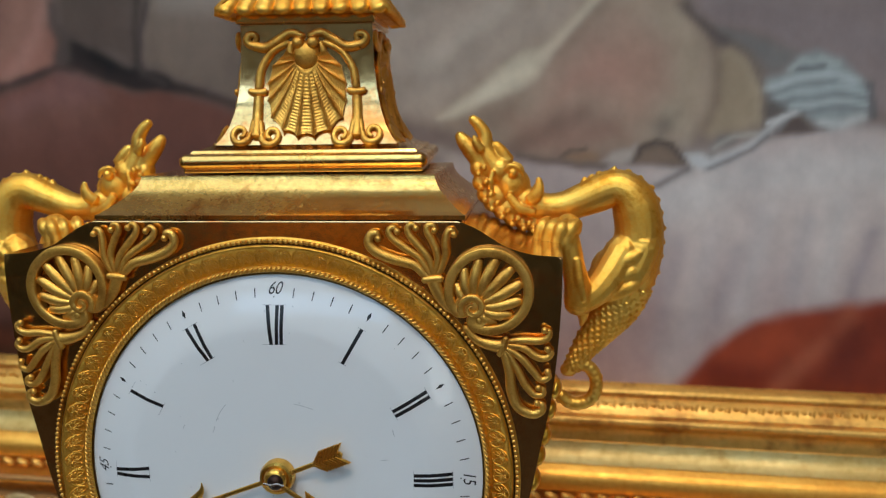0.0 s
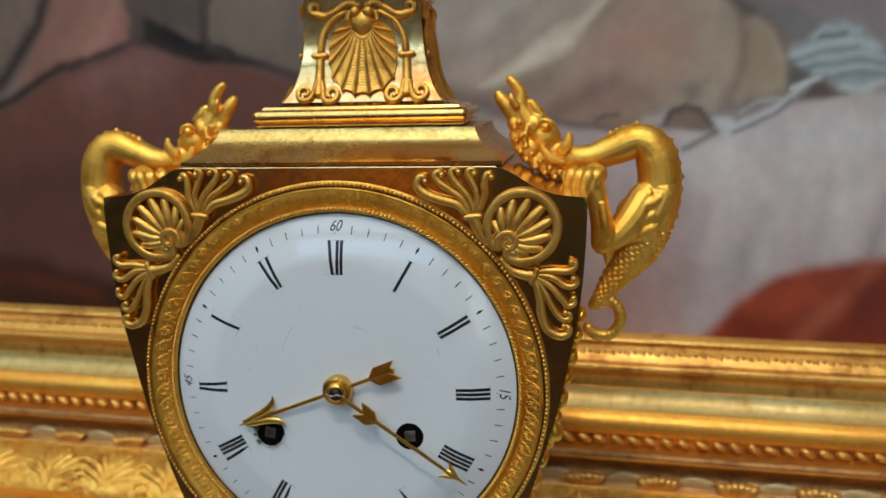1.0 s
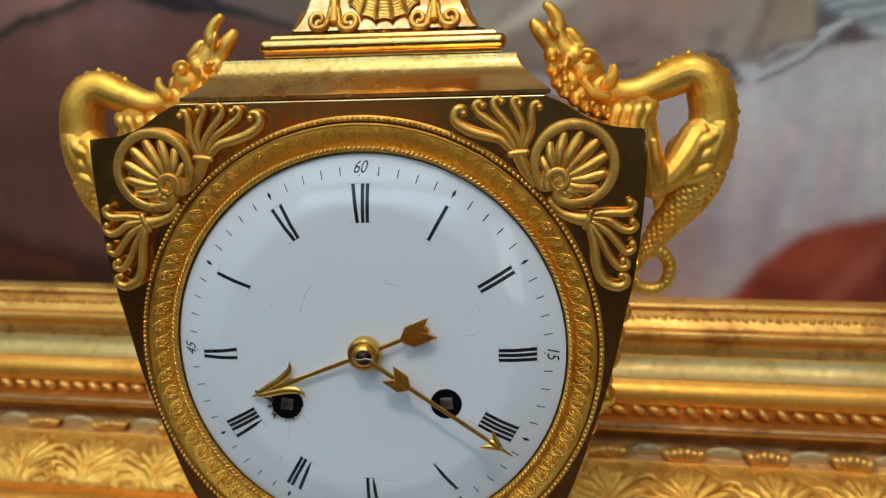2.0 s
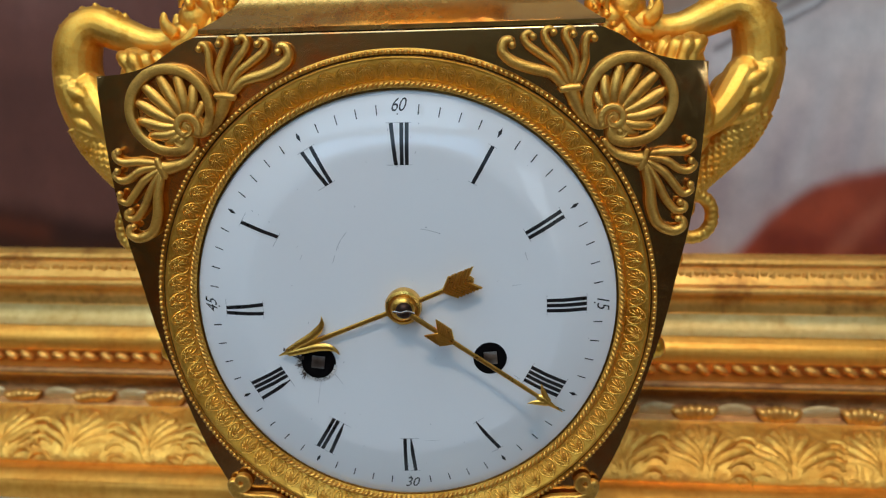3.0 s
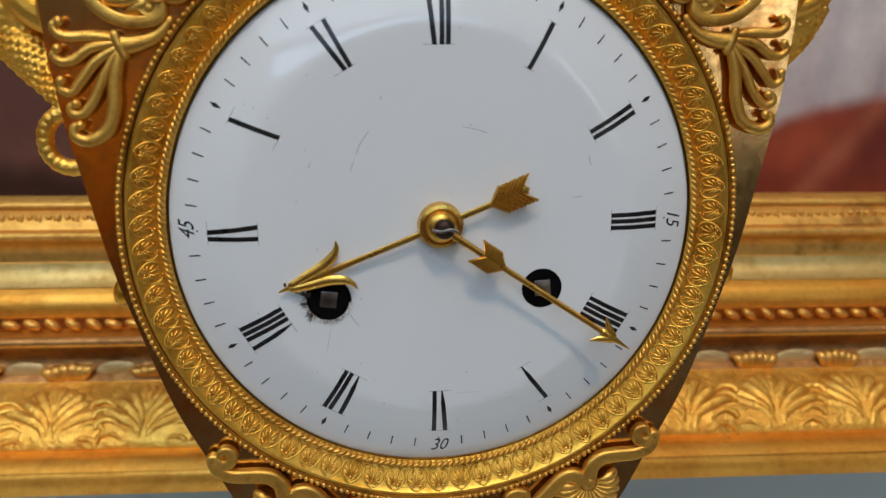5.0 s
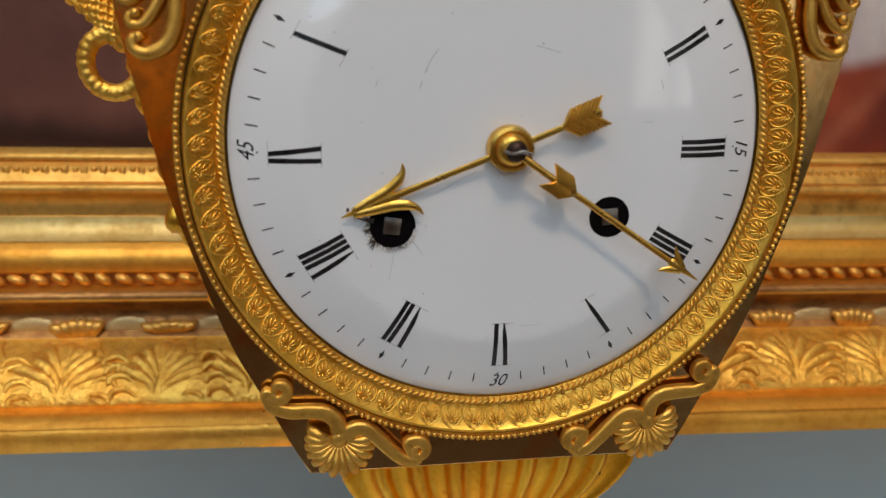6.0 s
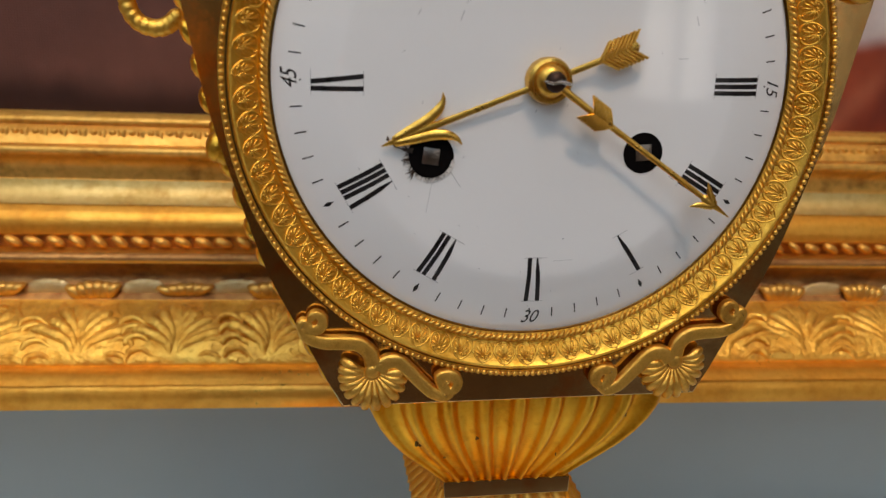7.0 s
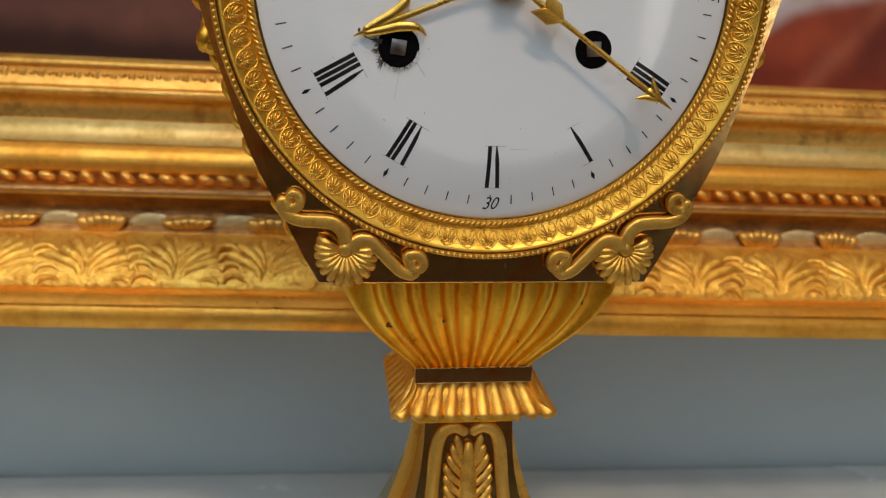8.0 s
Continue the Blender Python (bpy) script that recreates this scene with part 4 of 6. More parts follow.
bm, lobes_made = gadroon_skirt(0.1225, 0.1120, 0.0160, 0.0222, 9, 0.0015)
collar = upper("gadrooned_collar", bm, GILT_DRAGON, "matt gilt gadrooned collar", 60)
for b in lobes_made:
    bmesh.ops.transform(b, matrix=upper_turn, verts=b.verts)
    part("lobe", b, GILT_DRAGON, collar, "", 60)
bm = bmesh.new()
box(bm, -0.0178, 0.0178, -0.0160, 0.0160, 0.1098, 0.1122, 0.0004)
frustum(bm, [(0.1222, 0.0150, 0.0138), (0.1275, 0.0140, 0.0130), (0.131, 0.0105, 0.0100), (0.133, 0.003, 0.003)])
upper("cornice", bm, GILT_BRIGHT, "burnished gilt slab between pedestal and collar", 40, True)


# ---- the clock: cup, neck and foot below the case ----
def fluted_cup():
    bm = bmesh.new()
    prof = [(-0.0640, 0.0312, 0.0274), (-0.0680, 0.0304, 0.0269), (-0.0715, 0.0289, 0.0260), (-0.0750, 0.0268, 0.0248), (-0.0785, 0.0242, 0.0233), (-0.0820, 0.0211, 0.0214), (-0.0855, 0.0178, 0.0193), (-0.0880, 0.0156, 0.0178), (-0.0898, 0.0143, 0.0167)]
    flutes, per = 8, 18
    n = flutes * per
    for side in range(4):
        rows = []
        for j, (z, w, d) in enumerate(prof):
            a, b = (w, d) if side % 2 == 0 else (d, w)
            row = []
            for i in range(n + 1):
                u = -1 + 2 * i / n
                f = (i % per) / per
                c = math.cos(2 * math.pi * f)
                rib = 0.0024 * max(0.0, c) ** 0.75 - 0.0005 * max(0.0, -c)
                push = (rib - 0.0010) * (0.35 + 0.65 * a / 0.031)
                p = Vector((u * a, -b - push * (1 - abs(u) ** 14), z))
                row.append(bm.verts.new(pose(0, 0, 0, 0, 0, 90 * side) @ p))
            rows.append(row)
        for r, s in zip(rows, rows[1:]):
            for i in range(n):
                bm.faces.new((r[i], r[i + 1], s[i + 1], s[i]))
    bmesh.ops.remove_doubles(bm, verts=bm.verts, dist=0.00002)
    bmesh.ops.translate(bm, verts=bm.verts, vec=(-0.0001, 0.0300, 0))
    return bm


cup = part("fluted_cup", fluted_cup(), GILT_CUP, clock, "matt gilt fluted cup with small dark spots", 60)
rng = random.Random(8)
for x, z, r in ((-0.0212, -0.0757, 0.0006), (-0.0085, -0.0748, 0.0004), (0.0235, -0.0700, 0.0004), (-0.0150, -0.0805, 0.0003), (0.0100, -0.0812, 0.0003)):
    bm = bmesh.new()
    for k in range(4):
        ball(bm, (x + rng.uniform(-r, r) * 0.7, 0.0300 - float(np.interp(-z, [0.064, 0.0715, 0.0785, 0.0855], [0.0274, 0.0262, 0.0235, 0.0195])) - 0.0002, z + rng.uniform(-r, r) * 0.7), r * 0.7, (1, 0.9, 1), 1)
    part("dark_spot", bm, GROOVE_SHADE_SPOT, cup, "dark corroded spot", 80)
bm = bmesh.new()
box(bm, -0.0141, 0.0151, 0.0128, 0.0440, -0.0939, -0.0897, 0.0003)
part("neck", bm, PLATE, clock, "dark tarnished neck band", 40, True)
bm, lobes_made = gadroon_skirt(-0.0930, -0.1020, 0.0152, 0.0206, 10, 0.0010)
for b in [bm] + lobes_made:
    bmesh.ops.translate(b, verts=b.verts, vec=(0.0008, 0.0285, 0))
collar = part("gadrooned_collar", bm, GILT_PALE, clock, "matt gilt gadrooned collar", 60)
for b in lobes_made:
    part("lobe", b, GILT_PALE, collar, "", 60)


def foot_half(z):
    return float(np.interp(-z, [0.104, 0.112, 0.118, 0.124, 0.130, 0.145, 0.160, 0.175], [0.0112, 0.0115, 0.0120, 0.0129, 0.0146, 0.0205, 0.0255, 0.0290]))


bm = bmesh.new()
box(bm, -0.0128, 0.0138, 0.0152, 0.0418, -0.1058, -0.1015, 0.0004)
part("slab", bm, GILT_CUP, clock, "gilt slab under the collar", 40, True)
bm = bmesh.new()
frustum(bm, [(-z, foot_half(-z), foot_half(-z)) for z in (0.104, 0.108, 0.112, 0.116, 0.120, 0.126, 0.134, 0.145, 0.160, 0.175)], 0.0005, 0.0285)
part("foot", bm, PLATE, clock, "tarnished dark gilt flared foot", 25)
bm = bmesh.new()
box(bm, -0.052, 0.053, -0.015, 0.075, SHELF_Z - ZC, -0.190, 0.002)
box(bm, -0.038, 0.039, -0.004, 0.064, -0.1915, -0.174, 0.002)
part("base", bm, GILT_BRIGHT, clock, "burnished gilt base block", 40, True)


def on_foot(x, z, lift):
    return Vector((x + 0.0005, 0.0285 - foot_half(z) - lift, z))


# arched band with a cleft top, and the palmette inside it
bm = bmesh.new()
for s in (-1, 1):
    arch = spline([(s * 0.0100, 0, -0.132), (s * 0.0090, 0, -0.122), (s * 0.0083, 0, -0.114), (s * 0.0068, 0, -0.1092), (s * 0.0036, 0, -0.1078), (s * 0.0008, 0, -0.1092)], 6)
    sweep(bm, [on_foot(p.x, p.z, 0.0006) for p in arch], [0.0017, 0.0017, 0.0016, 0.0013], 10, 0.6, (0, 1, 0))
panel = part("palmette_panel", bm, GILT_PALE, clock, "matt gilt arched palmette panel", 50)
bm = bmesh.new()
sweep(bm, [on_foot(0, z, 0.0010) for z in np.linspace(-0.112, -0.138, 12)], [0.0010, 0.0022, 0.0024, 0.0026], 10, 0.5, (0, 1, 0))
part("palmette_stem", bm, GILT_PALE, panel, "", 50)
for s in (-1, 1):
    for k in range(9):
        z0 = -0.1104 - 0.0027 * k
        reach = 0.0030 + 0.0026 * min(k, 3) / 3
        line = spline([(s * 0.0006, 0, z0 - 0.0062), (s * 0.0020, 0, z0 - 0.0046), (s * reach * 0.78, 0, z0 - 0.0026), (s * reach, 0, z0 - 0.0006), (s * (reach + 0.0002), 0, z0 + 0.0004)], 5)
        bm = bmesh.new()
        sweep(bm, [on_foot(p.x, p.z, 0.0007) for p in line], [0.0004, 0.0008, 0.0010, 0.0009, 0.0004], 8, 0.7, (0, 1, 0))
        part("palmette_lobe", bm, GILT_PALE, panel, "", 50)
for s in (-1, 1):
    bm = bmesh.new()
    line = [Vector((0.0005 + s * (foot_half(z) + 0.0004), 0.0285, z)) for z in np.linspace(-0.108, -0.160, 22)]
    sweep(bm, line, [0.0004, 0.0008, 0.0010, 0.0009, 0.0014, 0.0012], 8, 3.0, (s, 0, 0))
    part("side_leaf", bm, GILT_PALE, clock, "matt gilt leaf on the foot's flank", 50)


# ---- the clock: bezel ----
def dome(r):
    # nearly flat in the middle, then a rim that falls away
    e = max(0.0, r - 0.0368)
    return -0.0024 + 0.50 * r * r + 0.19 * max(0.0, e - 0.0003) + 6.0 * e * e


def bezel():
    bm = bmesh.new()
    ring_lathe(bm, [(0.0500, 0.0040), (0.0500, 0.0016), (0.0503, 0.0011), (0.0513, 0.0010), (0.0516, 0.0013), (0.0518, 0.0017), (0.0521, 0.0015), (0.0545, 0.0004), (0.0558, -0.0002),
                    (0.0562, -0.0006), (0.0566, -0.0007), (0.0569, -0.0004), (0.0570, 0.0004), (0.0574, 0.0004), (0.0583, 0.0002), (0.0586, 0.0005), (0.0588, 0.0018)], 240)
    return part("bezel", bm, GILT_BEZEL, clock, "chased gilt bezel ring round the dial", 30)


BEZEL = bezel()
# dark ring over the groove's floor, its shade put into the colour
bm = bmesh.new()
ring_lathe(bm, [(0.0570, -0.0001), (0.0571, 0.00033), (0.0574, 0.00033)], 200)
part("bezel_groove_shade", bm, GROOVE_SHADE_SPOT, BEZEL, "dark ring painted as groove shade", 30)

# dark ring over the enamel's edge, painting the shade of the gap
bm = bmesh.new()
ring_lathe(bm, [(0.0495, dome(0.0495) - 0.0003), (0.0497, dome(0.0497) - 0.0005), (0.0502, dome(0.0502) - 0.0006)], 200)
part("dial_gap_shade", bm, GROOVE_SHADE_SPOT, BEZEL, "dark ring painted as gap shade round the enamel", 30)
bm = bmesh.new()
for k in range(288):
    a = 2 * math.pi * k / 288
    ball(bm, (0.0579 * math.sin(a), -0.0005, 0.0579 * math.cos(a)), 0.00056, sub=2)
ring_lathe(bm, [(0.0579 + 0.00024 * math.cos(k * math.pi / 3), -0.0002 + 0.00024 * math.sin(k * math.pi / 3)) for k in range(6)], 200, True)
part("bead_ring", bm, GILT_PALE, BEZEL, "row of tiny pale gilt beads", 80)

# twisted rope next to the enamel
bm = bmesh.new()
for k in range(270):
    a = 2 * math.pi * k / 270
    c = Vector((0.0508 * math.sin(a), 0.0010, 0.0508 * math.cos(a)))
    radial, tang = Vector((math.sin(a), 0, math.cos(a))), Vector((math.cos(a), 0, -math.sin(a)))
    d = (radial * 0.6 + tang * 0.9).normalized()
    sweep(bm, [c - d * 0.0011 + Vector((0, 0.0005, 0)), c - d * 0.0004 - Vector((0, 0.0002, 0)), c + d * 0.0004 - Vector((0, 0.0002, 0)), c + d * 0.0011 + Vector((0, 0.0005, 0))], [0.00026, 0.00041, 0.00041, 0.00026], 6)
part("rope_moulding", bm, GILT_PALE, BEZEL, "twisted pale gilt rope moulding", 80)

# fine engraved lines over the band
def band_y(r):
    return 0.0015 - 0.458 * (r - 0.0521)


bm = bmesh.new()
for r in [0.0523 + 0.00028 * k for k in range(12)]:
    y = band_y(r)
    ring_lathe(bm, [(r - 0.00009, y + 0.00012), (r, y - 0.00006), (r + 0.00009, y + 0.00004)], 200)
part("engraving", bm, GILT_BEZEL, BEZEL, "fine concentric engraved lines", 20)


def bezel_leaf():
    """One palmette in a pointed loop, at twelve o'clock; its root lies outside."""
    bm = bmesh.new()
    y = 0.0
    for s in (-1, 1):
        loop = [(0.0, 0.0561), (s * 0.0009, 0.0556), (s * 0.0017, 0.0547), (s * 0.0021, 0.0537), (s * 0.0019, 0.0527), (s * 0.0013, 0.0521), (s * 0.0006, 0.0520)]
        sweep(bm, spline(flat_line(loop, y), 4), [0.00016, 0.00024, 0.00020], 6)
        # lobes that fan out from the root, each with a rounded end
        for ang, length in ((14, 0.0025), (36, 0.0023), (60, 0.0018), (86, 0.0014), (114, 0.0009)):
            d = Vector((s * math.sin(radians(ang)), 0, -math.cos(radians(ang))))
            o = Vector((0, y - 0.0001, 0.0549))
            sweep(bm, [o + d * 0.0003, o + d * length * 0.6 - Vector((0, 0.00012, 0)), o + d * length * 0.95], [0.00006, 0.00015, 0.00021], 6)
        ball(bm, (s * 0.0009, y - 0.0001, 0.0525), 0.00026, sub=1)
    ball(bm, (0, y - 0.0001, 0.0549), 0.00030, sub=1)
    for v in bm.verts:
        v.co.y += band_y(v.co.z) - 0.00008      # the band slopes inwards
    return mesh_of("palmette", bm, GILT_BEZEL, 80)


leaf_mesh = bezel_leaf()
for k in range(75):
    ob = new("palmette", leaf_mesh)
    ob.parent = BEZEL
    ob.matrix_basis = Matrix.Rotation(2 * math.pi * (k + 0.5) / 75, 4, "Y")


# ---- the clock: dial ----
HOLES = ((-0.0209, -0.0134, 0.0041), (0.0199, -0.0126, 0.0039))


def dial():
    bm = bmesh.new()
    rings = []
    n = 160
    for r in (0.0035, 0.008, 0.013, 0.018, 0.024, 0.030, 0.034, 0.0355, 0.0365, 0.0375, 0.039, 0.041, 0.043, 0.045, 0.047, 0.0485, 0.0500, 0.0506):
        rings.append([bm.verts.new((r * math.sin(2 * math.pi * k / n), dome(r), r * math.cos(2 * math.pi * k / n))) for k in range(n)])
    mid = bm.verts.new((0, dome(0), 0))
    for k in range(n):
        bm.faces.new((rings[0][k], rings[0][(k + 1) % n], mid))
    for a, b in zip(rings, rings[1:]):
        for k in range(n):
            bm.faces.new((a[k], a[(k + 1) % n], b[(k + 1) % n], b[k]))
    return part("dial", bm, ENAMEL, clock, "white domed enamel dial with worn black numerals and a chipped winding hole", 60)


DIAL_PART = dial()


def on_dial(u, r, turn, lift=0.00004):
    """A place on the enamel: u clockwise, r from the middle, turn in degrees."""
    a = radians(turn)
    x, z = r * math.sin(a) + u * math.cos(a), r * math.cos(a) - u * math.sin(a)
    return Vector((x, dome(math.hypot(x, z)) - lift, z))


def stroke(bm, u0, u1, r0, r1, w0, w1, turn, lift=0.00004, n=5):
    rows = []
    for i in range(n + 1):
        t = i / n
        u, r, w = u0 + (u1 - u0) * t, r0 + (r1 - r0) * t, (w0 + (w1 - w0) * t) / 2
        rows.append([bm.verts.new(on_dial(u + k * w, r, turn, lift)) for k in (-1, 1)])
    for a, b in zip(rows, rows[1:]):
        bm.faces.new((a[0], a[1], b[1], b[0]))


R_OUT, R_IN, BAR = 0.0424, 0.0331, 0.00088
NUMERALS = {1: (None, [0.0]), 2: (None, [-0.0007, 0.0007]), 3: (None, [-0.0013, 0.0, 0.0013]), 4: (None, [-0.0019, -0.0006, 0.0006, 0.0019]),
            5: ((-0.0008, 0.0003), []), 6: ((-0.0013, -0.0005), [0.0010]), 7: ((-0.0019, -0.0011), [0.0004, 0.0016]), 8: ((-0.0024, -0.0016), [-0.0003, 0.0009, 0.0021]),
            9: ((-0.0002, 0.0009), [-0.0014]), 10: ((-0.0009, 0.0006), []), 11: ((-0.0009, 0.0003), [0.0015]), 12: ((-0.0015, -0.0005), [0.0009, 0.0021])}
for hour, (slant, bars) in NUMERALS.items():
    bm = bmesh.new()
    if slant:
        tip = 0.00025 if hour in (5, 6, 7, 8) else BAR
        stroke(bm, slant[0], slant[0] + (slant[1] - slant[0]) * 0.7, R_OUT, R_OUT + (R_IN - R_OUT) * 0.7, BAR, BAR, 30 * hour)
        stroke(bm, slant[0] + (slant[1] - slant[0]) * 0.7, slant[1], R_OUT + (R_IN - R_OUT) * 0.7, R_IN, BAR, tip, 30 * hour)
    for u in bars:
        stroke(bm, u, u * 0.93, R_OUT, R_IN, BAR, BAR * 0.95, 30 * hour)
    part("numeral", bm, INK, DIAL_PART, "worn black enamel hour numeral")
    # the thin strokes and serifs that are nearly gone
    bm = bmesh.new()
    lo = min(bars + list(slant or []))
    hi = max(bars + list(slant or []))
    for r in (R_OUT, R_IN):
        stroke(bm, lo - 0.0009, lo - 0.0003, r, r, 0.00010, 0.00010, 30 * hour, 0.00003, 2)
        rows = [on_dial(lo - 0.0011, r, 30 * hour), on_dial(hi + 0.0010, r, 30 * hour), on_dial(hi + 0.0010, r + 0.00009, 30 * hour), on_dial(lo - 0.0011, r + 0.00009, 30 * hour)]
        bm.faces.new([bm.verts.new(v) for v in rows])
    part("serif", bm, HAIRLINE, DIAL_PART, "faint grey serif lines")

for minute in range(60):
    if minute % 15 == 0:
        continue
    bm = bmesh.new()
    if minute % 5 == 0:
        pts = [on_dial(0, 0.0444, 6 * minute), on_dial(0.00042, 0.0457, 6 * minute), on_dial(0, 0.0468, 6 * minute), on_dial(-0.00042, 0.0457, 6 * minute)]
        bm.faces.new([bm.verts.new(p) for p in pts])
        part("minute_diamond", bm, INK, DIAL_PART, "small black diamond mark")
    else:
        stroke(bm, 0, 0, 0.0443, 0.0465, 0.00025, 0.00025, 6 * minute, n=2)
        part("minute_tick", bm, INK, DIAL_PART, "fine black minute line")


def numbers(text, turn):
    cu = bpy.data.curves.new("number", "FONT")
    cu.body, cu.size, cu.shear, cu.align_x, cu.align_y = text, 0.0045, 0.35, "CENTER", "CENTER"
    cu.space_character, cu.resolution_u = 0.95, 3
    tmp = new("number", cu)
    me = bpy.data.meshes.new_from_object(tmp.evaluated_get(bpy.context.evaluated_depsgraph_get()))
    bpy.data.objects.remove(tmp)
    for v in me.vertices:
        flip = -1 if turn == 180 else 1
        v.co = on_dial(flip * v.co.x * 0.78, 0.0462 + flip * v.co.y * 0.95, turn, 0.00005)
    me.materials.clear()
    me.materials.append(INK)
    ob = new("minute_number", me)
    ob.parent = DIAL_PART
    tagged(ob, "fine black italic minute number")
    bm = bmesh.new()
    bmesh.ops.create_circle(bm, cap_ends=True, segments=8, radius=0.00018, matrix=Matrix.Translation(on_dial(0, 0.0443, turn)) @ pose(0, 0, 0, 90, 0, 0))
    part("number_dot", bm, INK, DIAL_PART)


for text, turn in (("60", 0), ("15", 90), ("30", 180), ("45", 270)):
    numbers(text, turn)

# winding holes as flat black discs that paint the recess's shade, with square arbors
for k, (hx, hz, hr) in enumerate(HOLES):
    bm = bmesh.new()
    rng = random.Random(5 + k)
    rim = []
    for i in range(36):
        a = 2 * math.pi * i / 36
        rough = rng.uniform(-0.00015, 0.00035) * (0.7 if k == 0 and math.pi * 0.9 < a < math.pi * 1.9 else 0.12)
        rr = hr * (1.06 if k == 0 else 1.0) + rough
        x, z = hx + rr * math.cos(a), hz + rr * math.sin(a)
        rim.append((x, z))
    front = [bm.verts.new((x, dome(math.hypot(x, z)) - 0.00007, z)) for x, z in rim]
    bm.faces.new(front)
    hole = part("winding_hole_disc", bm, HOLE_SHADE, DIAL_PART, "flat black disc standing for a shaded winding hole" + (" with chipped enamel edge" if k == 0 else ""))
    bm = bmesh.new()
    s, y0 = 0.00155, dome(math.hypot(hx, hz)) - 0.00025
    box(bm, -s, s, y0 - 0.0001, y0 + 0.0002, -s, s, 0.00015)
    bmesh.ops.rotate(bm, verts=bm.verts, matrix=Matrix.Rotation(radians(8 if k == 0 else -4), 3, "Y"))
    bmesh.ops.translate(bm, verts=bm.verts, vec=(hx + 0.0001, 0, hz + 0.0001))
    part("winding_square", bm, STEEL, hole, "square steel winding arbor")

# chips round the broken hole and hairline cracks in the enamel
rng = random.Random(11)
bm = bmesh.new()
for i in range(44):
    a = radians(rng.uniform(158, 222) if i < 26 else rng.uniform(222, 318))
    r0, r1 = 0.0040, 0.0041 + (rng.uniform(0.0005, 0.0019) if i < 26 else rng.uniform(0.0003, 0.0011))
    x0, z0 = HOLES[0][0] + r0 * math.cos(a), HOLES[0][1] + r0 * math.sin(a)
    b = a + rng.uniform(-0.25, 0.25)
    x1, z1 = HOLES[0][0] + r1 * math.cos(b), HOLES[0][1] + r1 * math.sin(b)
    w = rng.uniform(0.00006, 0.00030) if i < 26 else rng.uniform(0.00003, 0.00014)
    px, pz = -math.sin(a) * w, math.cos(a) * w
    bm.faces.new([bm.verts.new((x, dome(math.hypot(x, z)) - 0.00025, z)) for x, z in ((x0 + px, z0 + pz), (x0 - px, z0 - pz), (x1, z1))])
for ends in (((-0.0031, 0.0016), (-0.0034, 0.0006), (-0.0066, 0.0018), (-0.0072, 0.0024), (-0.0055, 0.0016)), ((-0.0080, 0.0037), (-0.0077, 0.0036), (-0.0076, 0.0028), (-0.0082, 0.0030))):
    spots = [(HOLES[0][0] + u, HOLES[0][1] + v) for u, v in ends]
    bm.faces.new([bm.verts.new((x, dome(math.hypot(x, z)) - 0.00024, z)) for x, z in spots])
part("enamel_chips", bm, BARE, DIAL_PART, "jagged chipped enamel with rusty bare metal")
# broken facets of bare enamel round the lower edge of that hole
for i in range(22):
    a = radians(168 + 176 * i / 21 + rng.uniform(-3, 3))
    bm = bmesh.new()
    corners = []
    for da, r in ((-0.11, 0.0040), (0.11, 0.0040), (rng.uniform(0.02, 0.14), 0.0041 + rng.uniform(0.0003, 0.0010)), (rng.uniform(-0.14, -0.02), 0.0041 + rng.uniform(0.0003, 0.0008))):
        x, z = HOLES[0][0] + r * math.cos(a + da), HOLES[0][1] + r * math.sin(a + da)
        corners.append(bm.verts.new((x, dome(math.hypot(x, z)) - rng.uniform(0.00002, 0.00022), z)))
    bm.faces.new(corners)
    part("enamel_facet", bm, CHIP, DIAL_PART, "", 10)
bm = bmesh.new()


def scratch(pts, w):
    pts = spline([(x, 0, z) for x, z in pts], 4)
    for a, b in zip(pts, pts[1:]):
        d = (b - a).normalized()
        s = Vector((d.z, 0, -d.x)) * w / 2
        bm.faces.new([bm.verts.new((q.x, dome(math.hypot(q.x, q.z)) - 0.00003, q.z)) for q in (a + s, a - s, b - s, b + s)])


scratch([(-0.0125, 0.0180), (-0.0140, 0.0160), (-0.0150, 0.0138)], 0.00010)
scratch([(-0.0154, 0.0126), (-0.0160, 0.0108)], 0.00010)
scratch([(-0.0230, 0.0128), (-0.0236, 0.0116)], 0.00008)
scratch([(0.0045, 0.0186), (0.0068, 0.0181), (0.0090, 0.0174)], 0.00008)
scratch([(0.0282, 0.0127), (0.0287, 0.0110)], 0.00010)
scratch([(0.0252, 0.0050), (0.0272, 0.0051)], 0.00007)
scratch([(-0.0172, -0.0160), (-0.0152, -0.0190)], 0.00008)
scratch([(-0.0205, -0.0182), (-0.0215, -0.0240)], 0.00005)
scratch([(0.0035, -0.0338), (0.0075, -0.0336)], 0.00005)
scratch([(0.0255, -0.0170), (0.0268, -0.0180)], 0.00009)
for i in range(46):
    r, a = 0.046 * math.sqrt(rng.random()), rng.uniform(0, 6.283)
    x, z = r * math.cos(a), r * math.sin(a)
    l, b = rng.uniform(0.0001, 0.0005), rng.uniform(0, 6.283)
    scratch([(x, z), (x + l * math.cos(b), z + l * math.sin(b))], rng.uniform(0.00006, 0.00014))
part("hairline_cracks", bm, HAIRLINE, DIAL_PART, "faint hairline cracks and specks in the enamel")

# ---- the clock: pointers ----
HUB = Vector((0.0002, 0, 0.0008))


def hand_object(name, bm, turn, label):
    bmesh.ops.transform(bm, matrix=Matrix.Translation(HUB) @ Matrix.Rotation(radians(turn), 4, "Y"), verts=bm.verts)
    return part(name, bm, HAND_GILT, clock, label, 40)


